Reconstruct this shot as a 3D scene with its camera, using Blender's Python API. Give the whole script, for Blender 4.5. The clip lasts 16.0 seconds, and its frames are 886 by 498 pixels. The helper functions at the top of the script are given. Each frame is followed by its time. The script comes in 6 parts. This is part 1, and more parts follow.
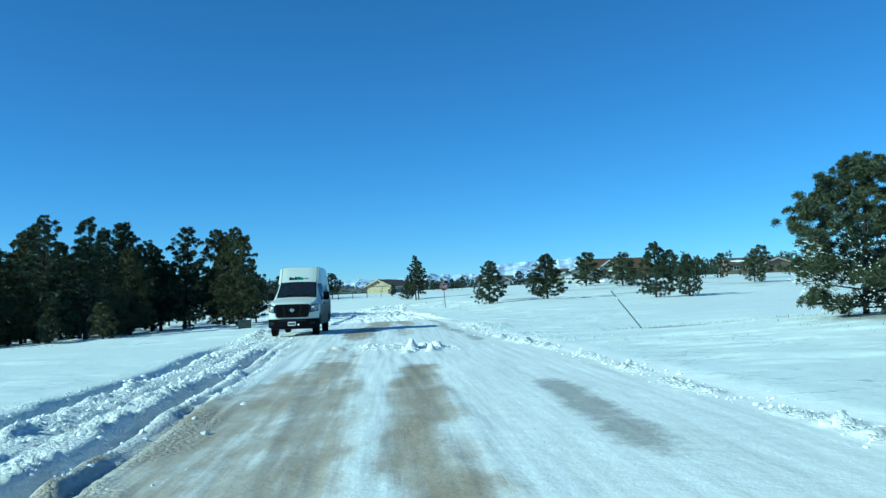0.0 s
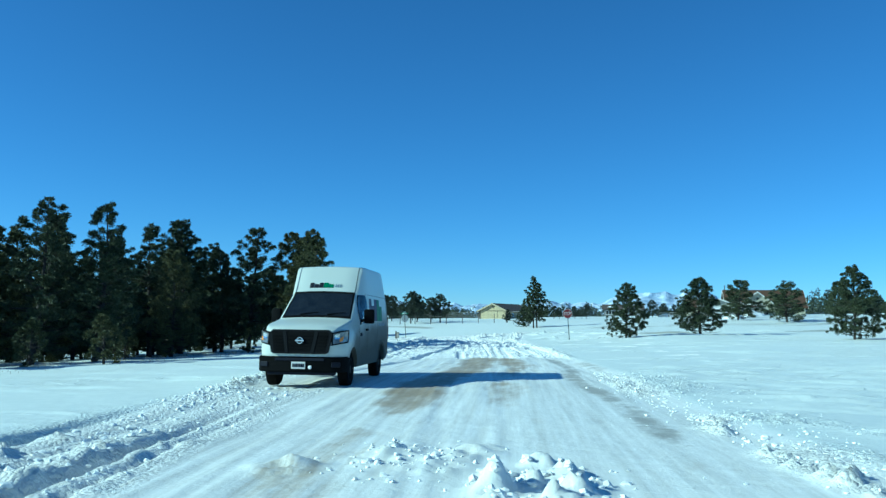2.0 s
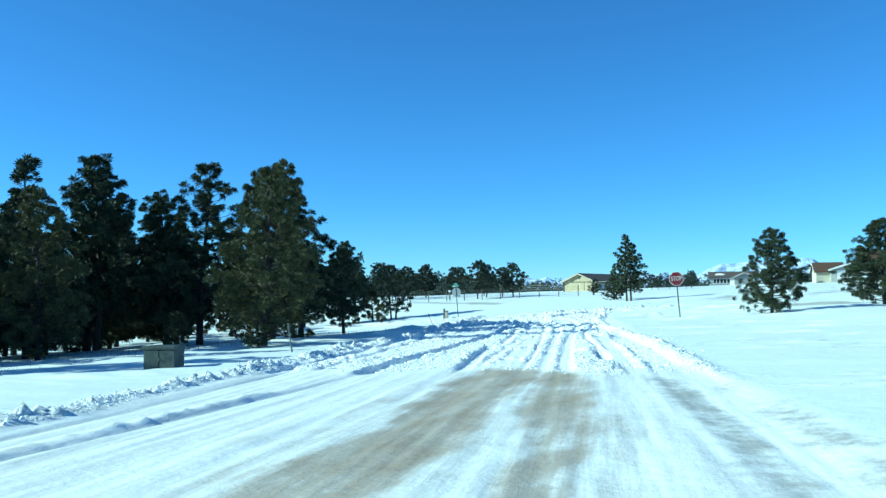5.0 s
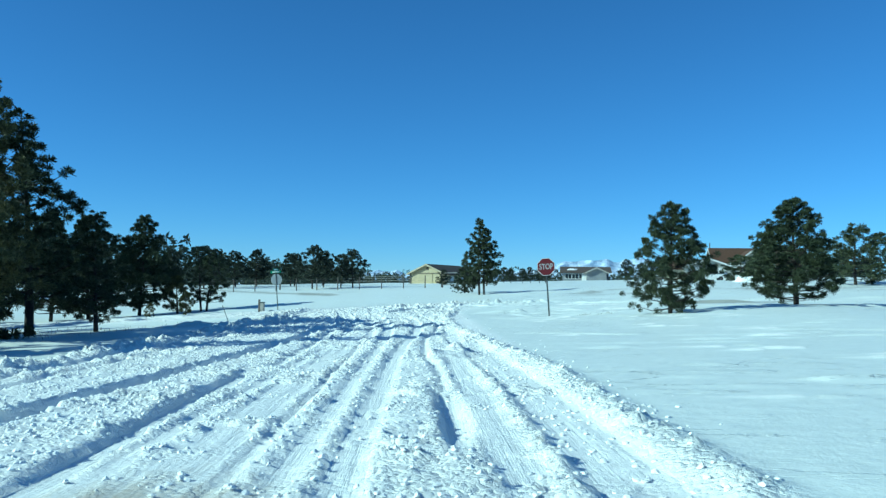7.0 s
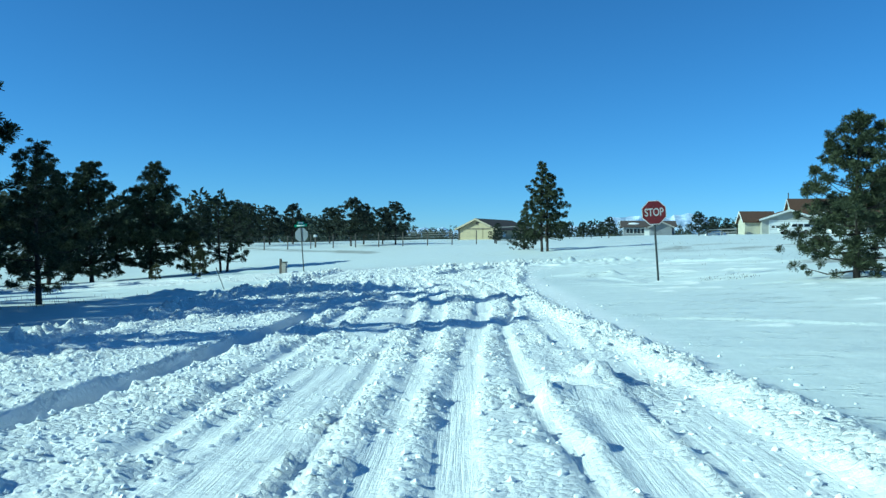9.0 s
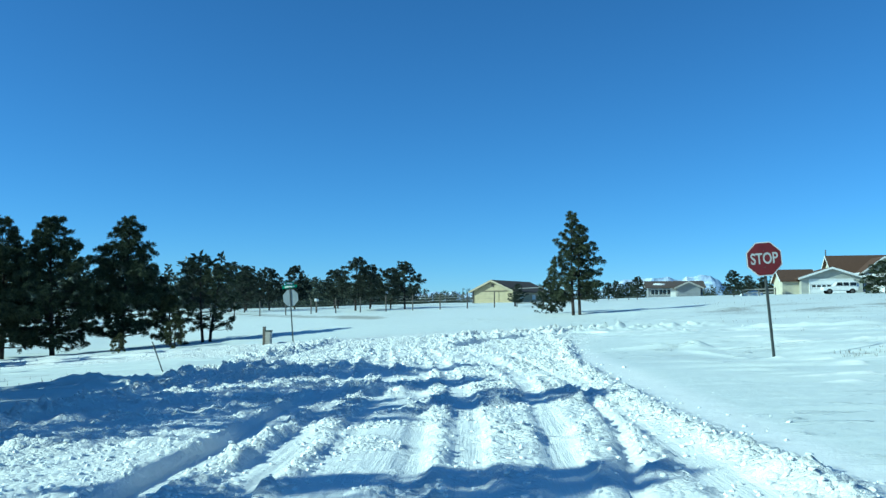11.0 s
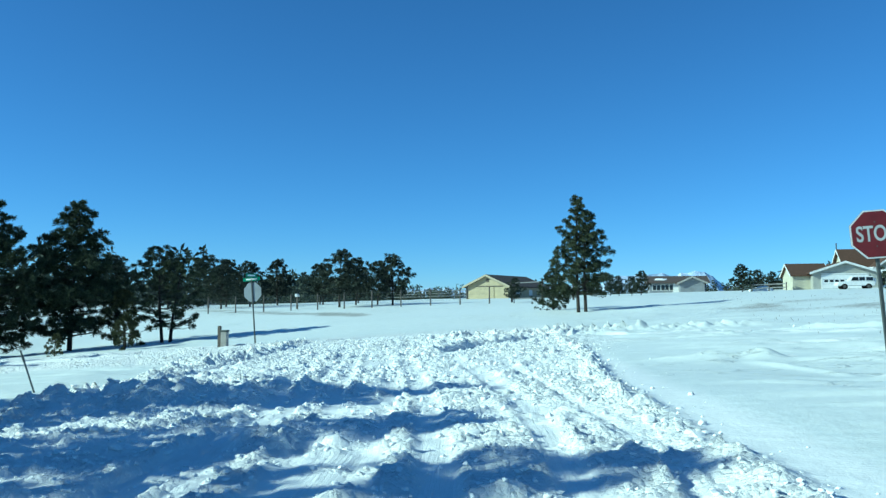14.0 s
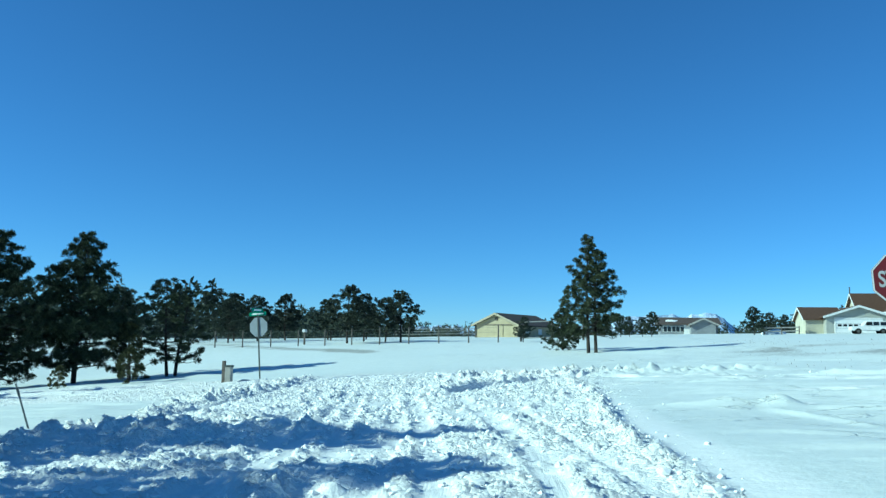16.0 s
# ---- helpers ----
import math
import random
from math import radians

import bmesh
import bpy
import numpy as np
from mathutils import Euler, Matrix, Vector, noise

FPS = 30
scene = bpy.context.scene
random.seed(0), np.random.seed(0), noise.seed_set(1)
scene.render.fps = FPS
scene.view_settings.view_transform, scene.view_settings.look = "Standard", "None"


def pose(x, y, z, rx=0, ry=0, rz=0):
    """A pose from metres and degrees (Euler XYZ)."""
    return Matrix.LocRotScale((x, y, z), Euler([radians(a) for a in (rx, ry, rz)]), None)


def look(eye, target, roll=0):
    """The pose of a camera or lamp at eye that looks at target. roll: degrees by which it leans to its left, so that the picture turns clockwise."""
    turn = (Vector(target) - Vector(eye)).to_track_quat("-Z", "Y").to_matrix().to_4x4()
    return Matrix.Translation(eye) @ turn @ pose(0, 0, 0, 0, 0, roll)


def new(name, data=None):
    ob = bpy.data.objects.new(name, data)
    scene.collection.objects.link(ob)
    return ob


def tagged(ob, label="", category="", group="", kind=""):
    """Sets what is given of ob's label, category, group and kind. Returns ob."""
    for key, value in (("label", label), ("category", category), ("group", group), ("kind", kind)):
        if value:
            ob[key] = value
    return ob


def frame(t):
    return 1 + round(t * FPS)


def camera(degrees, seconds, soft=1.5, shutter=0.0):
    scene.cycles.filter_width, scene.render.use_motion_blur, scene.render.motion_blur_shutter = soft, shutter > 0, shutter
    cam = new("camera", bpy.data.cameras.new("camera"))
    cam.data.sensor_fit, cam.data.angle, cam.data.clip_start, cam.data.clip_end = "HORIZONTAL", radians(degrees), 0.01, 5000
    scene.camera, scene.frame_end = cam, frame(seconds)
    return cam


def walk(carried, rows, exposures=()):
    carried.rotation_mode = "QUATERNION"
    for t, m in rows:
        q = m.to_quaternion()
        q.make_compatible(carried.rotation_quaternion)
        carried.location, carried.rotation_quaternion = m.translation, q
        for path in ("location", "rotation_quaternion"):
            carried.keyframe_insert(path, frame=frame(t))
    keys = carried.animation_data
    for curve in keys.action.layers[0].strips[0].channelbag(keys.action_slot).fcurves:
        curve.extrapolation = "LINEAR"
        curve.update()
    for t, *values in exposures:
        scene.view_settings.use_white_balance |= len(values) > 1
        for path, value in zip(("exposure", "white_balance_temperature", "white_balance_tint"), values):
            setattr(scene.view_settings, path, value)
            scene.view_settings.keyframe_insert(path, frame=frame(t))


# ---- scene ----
cam = camera(55.0, 16.0, soft=1.4)
PATH = [
    (0, (7.416, -19.911, 1.465), (7.295, -17.917, 1.573), -1.7),
    (0.5, (7.047, -15.599, 1.471), (6.876, -13.612, 1.619), -0.1),
    (1, (6.711, -11.381, 1.469), (6.474, -9.4, 1.611), 0.5),
    (1.5, (6.404, -7.288, 1.475), (6.135, -5.313, 1.64), 0.6),
    (2, (6.057, -3.328, 1.499), (5.656, -1.376, 1.669), 0.8),
    (2.5, (5.685, 0.512, 1.538), (5.236, 2.453, 1.716), 0.6),
    (3, (5.317, 4.278, 1.547), (4.76, 6.193, 1.697), -0.5),
    (3.5, (4.944, 8.082, 1.53), (4.234, 9.942, 1.715), 0.9),
    (4, (4.596, 12.012, 1.477), (3.785, 13.833, 1.635), -2.7),
    (4.5, (4.342, 15.836, 1.377), (3.568, 17.676, 1.496), 0.9),
    (5, (4.015, 19.373, 1.344), (3.407, 21.275, 1.458), -0.5),
    (5.2, (3.866, 20.699, 1.338), (3.32, 22.619, 1.456), -0.0),
    (7.3, (2.107, 33.644, 1.2), (1.844, 35.625, 1.285), 0.6),
    (7.5, (1.913, 34.791, 1.196), (1.637, 36.772, 1.22), 0.7),
    (8, (1.363, 37.462, 1.179), (1.01, 39.431, 1.173), 1.5),
    (8.2, (1.138, 38.446, 1.177), (0.758, 40.409, 1.181), 0.8),
    (10.3, (-1.026, 47.798, 1.11), (-1.364, 49.769, 1.086), -0.8),
    (10.5, (-1.191, 48.571, 1.113), (-1.487, 50.548, 1.158), 0.3),
    (11, (-1.554, 50.262, 1.137), (-1.954, 52.217, 1.282), -0.1),
    (11.5, (-1.824, 51.764, 1.142), (-2.245, 53.713, 1.299), -1.2),
    (12, (-2.025, 53.062, 1.126), (-2.457, 55.01, 1.251), 0.8),
    (12.5, (-2.15, 54.151, 1.113), (-2.499, 56.118, 1.213), 0.8),
    (13, (-2.297, 55.014, 1.11), (-2.614, 56.987, 1.19), 1.4),
    (13.5, (-2.409, 55.687, 1.119), (-2.756, 57.653, 1.228), 0.3),
    (14, (-2.454, 56.174, 1.149), (-2.841, 58.131, 1.285), -0.1),
    (14.5, (-2.491, 56.461, 1.172), (-2.9, 58.413, 1.328), 0.2),
    (15, (-2.509, 56.589, 1.186), (-2.949, 58.528, 1.406), 0.5),
    (15.5, (-2.507, 56.602, 1.185), (-2.953, 58.541, 1.392), 0.4),
    (16, (-2.497, 56.564, 1.186), (-2.906, 58.509, 1.409), 0.9),
]
walk(cam, [(t, look(eye, target, roll)) for t, eye, target, roll in PATH],
     exposures=[(0, 0.07, 4930, -20), (3, 0.07, 4900, -20), (4, 0.42, 4930, -20), (5.2, 0.48, 5030, -18), (7.5, -0.04, 5030, -18), (8.2, -0.04, 5030, -18), (10.5, 0.08, 5120, -17), (16, 0.11, 5150, -17)])

# ---- world, sun, exposure ----
SUN_ELEV = radians(27.5)
SUN_AZ = math.atan2(-0.92, -0.39)          # clockwise from +y
world = bpy.data.worlds.new("sky")
scene.world = world
world.use_nodes = True
wn = world.node_tree
sky = wn.nodes.new("ShaderNodeTexSky")
sky.sky_type = "NISHITA"
sky.sun_disc = False
sky.sun_elevation = SUN_ELEV
sky.sun_rotation = SUN_AZ
sky.altitude = 2500
sky.air_density = 1.0
sky.dust_density = 0.3
sky.ozone_density = 8.5
wn.nodes["Background"].inputs[1].default_value = 0.12
wn.links.new(sky.outputs[0], wn.nodes["Background"].inputs[0])
sun_data = bpy.data.lights.new("sun", "SUN")
sun_data.energy = 5.0
sun_data.angle = radians(0.55)
sun_data.color = (1.0, 1.0, 0.83)
sun = new("sun", sun_data)
sun_from = Vector((math.sin(SUN_AZ) * math.cos(SUN_ELEV), math.cos(SUN_AZ) * math.cos(SUN_ELEV), math.sin(SUN_ELEV)))
sun.matrix_basis = look(sun_from * 60, (0, 0, 0))


# ---- small helpers ----
def material(name, rough=0.6, metal=0.0):
    m = bpy.data.materials.new(name)
    m.use_nodes = True
    b = m.node_tree.nodes["Principled BSDF"]
    b.inputs["Roughness"].default_value = rough
    b.inputs["Metallic"].default_value = metal
    return m, m.node_tree, b


def rgb(c):
    return (c[0], c[1], c[2], 1.0)


def coords(nt, scale=(1, 1, 1), kind="Object"):
    c = nt.nodes.new("ShaderNodeTexCoord")
    mp = nt.nodes.new("ShaderNodeMapping")
    mp.inputs["Scale"].default_value = scale
    nt.links.new(c.outputs[kind], mp.inputs[0])
    return mp.outputs[0]


def noise_tex(nt, vec, scale, detail=4.0, rough=0.55):
    n = nt.nodes.new("ShaderNodeTexNoise")
    n.inputs["Scale"].default_value = scale
    n.inputs["Detail"].default_value = detail
    n.inputs["Roughness"].default_value = rough
    nt.links.new(vec, n.inputs["Vector"])
    return n.outputs["Fac"]


def ramp(nt, fac, stops):
    r = nt.nodes.new("ShaderNodeValToRGB")
    els = r.color_ramp.elements
    while len(els) < len(stops):
        els.new(0.5)
    for e, (p, c) in zip(els, stops):
        e.position = p
        e.color = rgb(c) if len(c) == 3 else c
    nt.links.new(fac, r.inputs[0])
    return r.outputs[0]


def mix(nt, fac, a, b):
    m = nt.nodes.new("ShaderNodeMix")
    m.data_type = "RGBA"
    for sock, v in ((m.inputs[0], fac), (m.inputs[6], a), (m.inputs[7], b)):
        if isinstance(v, (int, float)):
            sock.default_value = v
        elif isinstance(v, tuple):
            sock.default_value = rgb(v)
        else:
            nt.links.new(v, sock)
    return m.outputs[2]


def math_node(nt, op, a, b=0.0, clamp=False):
    m = nt.nodes.new("ShaderNodeMath")
    m.operation = op
    m.use_clamp = clamp
    for sock, v in zip(m.inputs, (a, b)):
        if isinstance(v, (int, float)):
            sock.default_value = v
        else:
            nt.links.new(v, sock)
    return m.outputs[0]


def bump(nt, b, height, dist, strength=0.6):
    n = nt.nodes.new("ShaderNodeBump")
    n.inputs["Strength"].default_value = strength
    n.inputs["Distance"].default_value = dist
    nt.links.new(height, n.inputs["Height"])
    nt.links.new(n.outputs[0], b.inputs["Normal"])


def painted(name, colour, vary=0.12, rough=0.5, metal=0.0, scale=3.0, grain=40.0, relief=0.003, gloss=0.5):
    """A coloured surface with stains at two scales and a fine relief."""
    m, nt, b = material(name, rough, metal)
    v = coords(nt)
    n1 = noise_tex(nt, v, scale)
    n2 = noise_tex(nt, v, grain, 3.0)
    dark = tuple(c * (1 - 2 * vary) for c in colour)
    light = tuple(min(1.0, c * (1 + vary)) for c in colour)
    c1 = ramp(nt, n1, [(0.3, dark), (0.7, light)])
    c2 = mix(nt, math_node(nt, "MULTIPLY", n2, 0.35), c1, dark)
    nt.links.new(c2, b.inputs["Base Color"])
    b.inputs["Specular IOR Level"].default_value = gloss
    bump(nt, b, n2, relief)
    return m


# ---- materials ----
def snow_ground_material():
    m, nt, b = material("snow_ground", 0.55)
    v = coords(nt)
    a = nt.nodes.new("ShaderNodeAttribute")
    a.attribute_name = "soil"
    a2 = nt.nodes.new("ShaderNodeAttribute")
    a2.attribute_name = "grass"
    fine = noise_tex(nt, v, 18.0, 5.0)
    mid = noise_tex(nt, v, 3.2, 5.0)
    grit = noise_tex(nt, v, 60.0, 3.0)
    s5 = nt.nodes.new("ShaderNodeSeparateXYZ")
    nt.links.new(v, s5.inputs[0])
    along = nt.nodes.new("ShaderNodeCombineXYZ")
    nt.links.new(math_node(nt, "MULTIPLY", math_node(nt, "ADD", s5.outputs[0], math_node(nt, "MULTIPLY", s5.outputs[1], 0.12)), 4.5), along.inputs[0])
    nt.links.new(math_node(nt, "MULTIPLY", s5.outputs[1], 0.16), along.inputs[1])
    streak = noise_tex(nt, along.outputs[0], 1.3, 5.0, 0.65)
    loose = ramp(nt, mid, [(0.25, (0.87, 0.875, 0.84)), (0.75, (0.945, 0.945, 0.915))])
    # open field darkened in colour, for the low sun grazing flat snow
    dimmed_field = ramp(nt, mid, [(0.25, (0.71, 0.755, 0.725)), (0.75, (0.80, 0.835, 0.80))])
    a6 = nt.nodes.new("ShaderNodeAttribute")
    a6.attribute_name = "field"
    snow = mix(nt, a6.outputs["Fac"], loose, dimmed_field)
    # packed snow with dirt ground into it
    a7 = nt.nodes.new("ShaderNodeAttribute")
    a7.attribute_name = "packed"
    dirty = ramp(nt, streak, [(0.32, (0, 0, 0)), (0.66, (0.62, 0.62, 0.62))])
    snow = mix(nt, math_node(nt, "MULTIPLY", dirty, a7.outputs["Fac"]), snow, (0.56, 0.555, 0.51))
    soil = ramp(nt, fine, [(0.25, (0.24, 0.18, 0.11)), (0.55, (0.385, 0.305, 0.20)), (0.8, (0.50, 0.42, 0.31))])
    soil = mix(nt, math_node(nt, "MULTIPLY", grit, 0.4), soil, (0.24, 0.17, 0.10))
    patch = noise_tex(nt, coords(nt, (1.5, 0.6, 1)), 1.6, 6.0, 0.65)
    broken = math_node(nt, "ADD", math_node(nt, "MULTIPLY", math_node(nt, "SUBTRACT", streak, 0.5), 0.5), math_node(nt, "MULTIPLY", math_node(nt, "SUBTRACT", patch, 0.5), 0.9))
    broken = math_node(nt, "ADD", broken, math_node(nt, "MULTIPLY", math_node(nt, "SUBTRACT", fine, 0.5), 0.35))
    mask = math_node(nt, "ADD", a.outputs["Fac"], broken)
    mask = ramp(nt, mask, [(0.22, (0, 0, 0)), (0.42, (0.22, 0.22, 0.22)), (0.66, (0.70, 0.70, 0.70)), (0.95, (0.95, 0.95, 0.95))])
    col = mix(nt, mask, snow, soil)
    gmask = math_node(nt, "SUBTRACT", math_node(nt, "MULTIPLY", a2.outputs["Fac"], 1.6), noise_tex(nt, v, 4.0, 8.0, 0.75))
    gmask = ramp(nt, gmask, [(0.0, (0, 0, 0)), (0.30, (0.65, 0.65, 0.65))])
    col = mix(nt, gmask, col, ramp(nt, fine, [(0.3, (0.13, 0.115, 0.09)), (0.7, (0.29, 0.26, 0.20))]))
    nt.links.new(col, b.inputs["Base Color"])
    b.inputs["Specular IOR Level"].default_value = 0.25
    h = math_node(nt, "ADD", math_node(nt, "MULTIPLY", fine, 0.45), math_node(nt, "MULTIPLY", mid, 1.6))
    h = math_node(nt, "ADD", h, math_node(nt, "MULTIPLY", grit, 0.2))
    a4 = nt.nodes.new("ShaderNodeAttribute")
    a4.attribute_name = "rutted"
    s4 = nt.nodes.new("ShaderNodeSeparateXYZ")
    nt.links.new(v, s4.inputs[0])
    across = math_node(nt, "ADD", s4.outputs[0], math_node(nt, "MULTIPLY", s4.outputs[1], 0.165))
    c4 = nt.nodes.new("ShaderNodeCombineXYZ")
    nt.links.new(math_node(nt, "MULTIPLY", across, 8.0), c4.inputs[0])
    nt.links.new(math_node(nt, "MULTIPLY", s4.outputs[1], 0.22), c4.inputs[1])
    lines = noise_tex(nt, c4.outputs[0], 2.0, 5.0, 0.7)
    h = math_node(nt, "ADD", h, math_node(nt, "MULTIPLY", math_node(nt, "MULTIPLY", lines, 1.7), a4.outputs["Fac"]))
    a3 = nt.nodes.new("ShaderNodeAttribute")
    a3.attribute_name = "crumbly"
    lumps = nt.nodes.new("ShaderNodeTexVoronoi")
    lumps.inputs["Scale"].default_value = 16.0
    nt.links.new(v, lumps.inputs["Vector"])
    grain = math_node(nt, "ADD", math_node(nt, "MULTIPLY", math_node(nt, "POWER", lumps.outputs["Distance"], 2.0), -1.8), math_node(nt, "MULTIPLY", noise_tex(nt, v, 9.0, 6.0, 0.75), 2.8))
    h = math_node(nt, "ADD", h, math_node(nt, "MULTIPLY", math_node(nt, "MULTIPLY", grain, 1.45), a3.outputs["Fac"]))
    # wind crust on the field: low plates with broken edges
    plate = noise_tex(nt, coords(nt, (0.55, 1.7, 1)), 0.9, 7.0, 0.62)
    where = ramp(nt, noise_tex(nt, v, 0.13, 3.0), [(0.48, (0, 0, 0)), (0.60, (1, 1, 1))])
    step = ramp(nt, plate, [(0.545, (0, 0, 0)), (0.575, (1, 1, 1))])
    step = math_node(nt, "MULTIPLY", math_node(nt, "MULTIPLY", step, where), math_node(nt, "MULTIPLY", a6.outputs["Fac"], 2.4))
    h = math_node(nt, "ADD", h, step)
    bump(nt, b, h, 0.015, 0.8)
    return m


def snow_material(name="snow"):
    m, nt, b = material(name, 0.6)
    v = coords(nt)
    mid = noise_tex(nt, v, 4.0, 5.0)
    fine = noise_tex(nt, v, 26.0, 4.0)
    nt.links.new(ramp(nt, mid, [(0.3, (0.86, 0.865, 0.84)), (0.7, (0.94, 0.94, 0.915))]), b.inputs["Base Color"])
    b.inputs["Specular IOR Level"].default_value = 0.25
    bump(nt, b, fine, 0.02, 0.6)
    return m


def needle_material(name, dark, mid, light):
    m, nt, b = material(name, 0.6)
    g = nt.nodes.new("ShaderNodeNewGeometry")
    o = nt.nodes.new("ShaderNodeObjectInfo")
    c = ramp(nt, g.outputs["Random Per Island"], [(0.0, dark), (0.55, mid), (1.0, light)])
    tone = ramp(nt, o.outputs["Random"], [(0.0, (0.75, 0.8, 0.7)), (1.0, (1.15, 1.08, 0.95))])
    mm = nt.nodes.new("ShaderNodeMix")
    mm.data_type, mm.blend_type = "RGBA", "MULTIPLY"
    mm.inputs[0].default_value = 1.0
    nt.links.new(c, mm.inputs[6])
    nt.links.new(tone, mm.inputs[7])
    nt.links.new(mm.outputs[2], b.inputs["Base Color"])
    b.inputs["Specular IOR Level"].default_value = 0.3
    return m


def bark_material():
    m, nt, b = material("bark", 0.85)
    v = coords(nt, (1, 1, 0.25))
    n = noise_tex(nt, v, 9.0, 6.0, 0.65)
    nt.links.new(ramp(nt, n, [(0.3, (0.016, 0.013, 0.011)), (0.55, (0.042, 0.033, 0.026)), (0.75, (0.085, 0.065, 0.05))]), b.inputs["Base Color"])
    bump(nt, b, n, 0.04, 0.8)
    return m


def van_paint_material():
    """White paint; road dirt thick along the sills, sprayed up the sides, its colour deepened for shade."""
    m, nt, b = material("van_paint", 0.35)
    v = coords(nt)
    s = nt.nodes.new("ShaderNodeSeparateXYZ")
    nt.links.new(v, s.inputs[0])
    spray = noise_tex(nt, coords(nt, (1, 0.6, 1.4)), 2.2, 5.0)
    fine = noise_tex(nt, v, 30.0, 4.0)
    h = math_node(nt, "ADD", s.outputs[2], math_node(nt, "MULTIPLY", math_node(nt, "SUBTRACT", spray, 0.5), 0.55))
    back = math_node(nt, "MULTIPLY", s.outputs[1], 0.07)
    h = math_node(nt, "MULTIPLY", math_node(nt, "SUBTRACT", h, back), 0.68)
    fr = nt.nodes.new("ShaderNodeMapRange")
    fr.interpolation_type = "SMOOTHSTEP"
    fr.inputs[1].default_value, fr.inputs[2].default_value = 0.2, 1.6
    fr.inputs[3].default_value, fr.inputs[4].default_value = 0.45, 0.0
    nt.links.new(s.outputs[1], fr.inputs[0])
    front = fr.outputs[0]
    h = math_node(nt, "ADD", h, front)
    mask = ramp(nt, h, [(0.42, (0.97, 0.97, 0.97)), (0.70, (0.84, 0.84, 0.84)), (0.84, (0.45, 0.45, 0.45)), (0.97, (0.03, 0.03, 0.03))])
    mask = math_node(nt, "MULTIPLY", mask, math_node(nt, "ADD", math_node(nt, "MULTIPLY", fine, 0.15), 0.9), True)
    paint = mix(nt, math_node(nt, "MULTIPLY", spray, 0.16), (0.58, 0.62, 0.575), (0.44, 0.455, 0.41))
    nt.links.new(mix(nt, mask, paint, (0.085, 0.075, 0.05)), b.inputs["Base Color"])
    r = nt.nodes.new("ShaderNodeMapRange")
    r.inputs[3].default_value, r.inputs[4].default_value = 0.3, 0.85
    nt.links.new(mask, r.inputs[0])
    nt.links.new(r.outputs[0], b.inputs["Roughness"])
    return m


def siding_material(name, colour, pitch=0.2):
    """Horizontal lap siding with faint weathering."""
    m, nt, b = material(name, 0.7)
    v = coords(nt)
    w = nt.nodes.new("ShaderNodeTexWave")
    w.wave_type, w.bands_direction, w.wave_profile = "BANDS", "Z", "SAW"
    w.inputs["Scale"].default_value = 0.314 / pitch
    w.inputs["Distortion"].default_value = 0.0
    nt.links.new(v, w.inputs["Vector"])
    n = noise_tex(nt, v, 1.3, 5.0)
    dark = tuple(c * 0.8 for c in colour)
    nt.links.new(ramp(nt, n, [(0.3, dark), (0.7, colour)]), b.inputs["Base Color"])
    bump(nt, b, w.outputs["Fac"], 0.02, 0.7)
    return m


def shingle_material(name, dark, light):
    m, nt, b = material(name, 0.9)
    v = coords(nt)
    n = noise_tex(nt, v, 0.8, 5.0)
    k = noise_tex(nt, coords(nt, (3.0, 1.0, 6.0)), 2.5, 3.0)
    c = ramp(nt, k, [(0.3, dark), (0.7, light)])
    nt.links.new(mix(nt, math_node(nt, "MULTIPLY", n, 0.5), c, dark), b.inputs["Base Color"])
    bump(nt, b, k, 0.03, 0.7)
    return m


def mountain_material():
    m, nt, b = material("mountain", 0.9)
    v = coords(nt)
    n = noise_tex(nt, v, 0.03, 8.0, 0.7)
    # snow and rock tinted towards the sky: distance haze and blue shadows in the colour
    nt.links.new(ramp(nt, n, [(0.40, (0.26, 0.35, 0.50)), (0.54, (0.48, 0.58, 0.74)), (0.68, (0.74, 0.80, 0.89))]), b.inputs["Base Color"])
    return m


SNOW_GROUND = snow_ground_material()
SNOW = snow_material()
NEEDLE = needle_material("pine_needles", (0.026, 0.037, 0.023), (0.056, 0.073, 0.041), (0.105, 0.122, 0.064))
NEEDLE_OLIVE = needle_material("olive_pine_needles", (0.042, 0.050, 0.023), (0.088, 0.096, 0.043), (0.15, 0.145, 0.066))
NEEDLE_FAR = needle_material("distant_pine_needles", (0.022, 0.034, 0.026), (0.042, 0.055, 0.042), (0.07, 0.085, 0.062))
BARK = bark_material()
TWIG = painted("bare_twig", (0.10, 0.075, 0.05), 0.2, 0.85)
PAINT = van_paint_material()
BLACK_PLASTIC = painted("black_plastic", (0.007, 0.0075, 0.008), 0.2, 0.75, gloss=0.04)
GRILLE = painted("grille_plastic", (0.009, 0.0095, 0.0105), 0.15, 0.5, gloss=0.12)
RUBBER = painted("tyre_rubber", (0.011, 0.010, 0.009), 0.25, 0.9, 0.0, 6.0, gloss=0.04)
STEEL = painted("dirty_steel", (0.17, 0.16, 0.145), 0.25, 0.5, 0.7, 5.0)
DIRTY_RIM = painted("dirt_caked_rim", (0.06, 0.055, 0.048), 0.3, 0.8, 0.1, 6.0, gloss=0.15)
CHROME = painted("chrome", (0.75, 0.75, 0.76), 0.05, 0.15, 1.0)
WHITE_PAINT = painted("white_paint", (0.78, 0.78, 0.76), 0.06, 0.4)
LAMP_LENS = painted("headlamp_lens", (0.22, 0.235, 0.25), 0.25, 0.1, 0.3, 12.0)
AMBER = painted("amber_lens", (0.75, 0.30, 0.05), 0.1, 0.2)
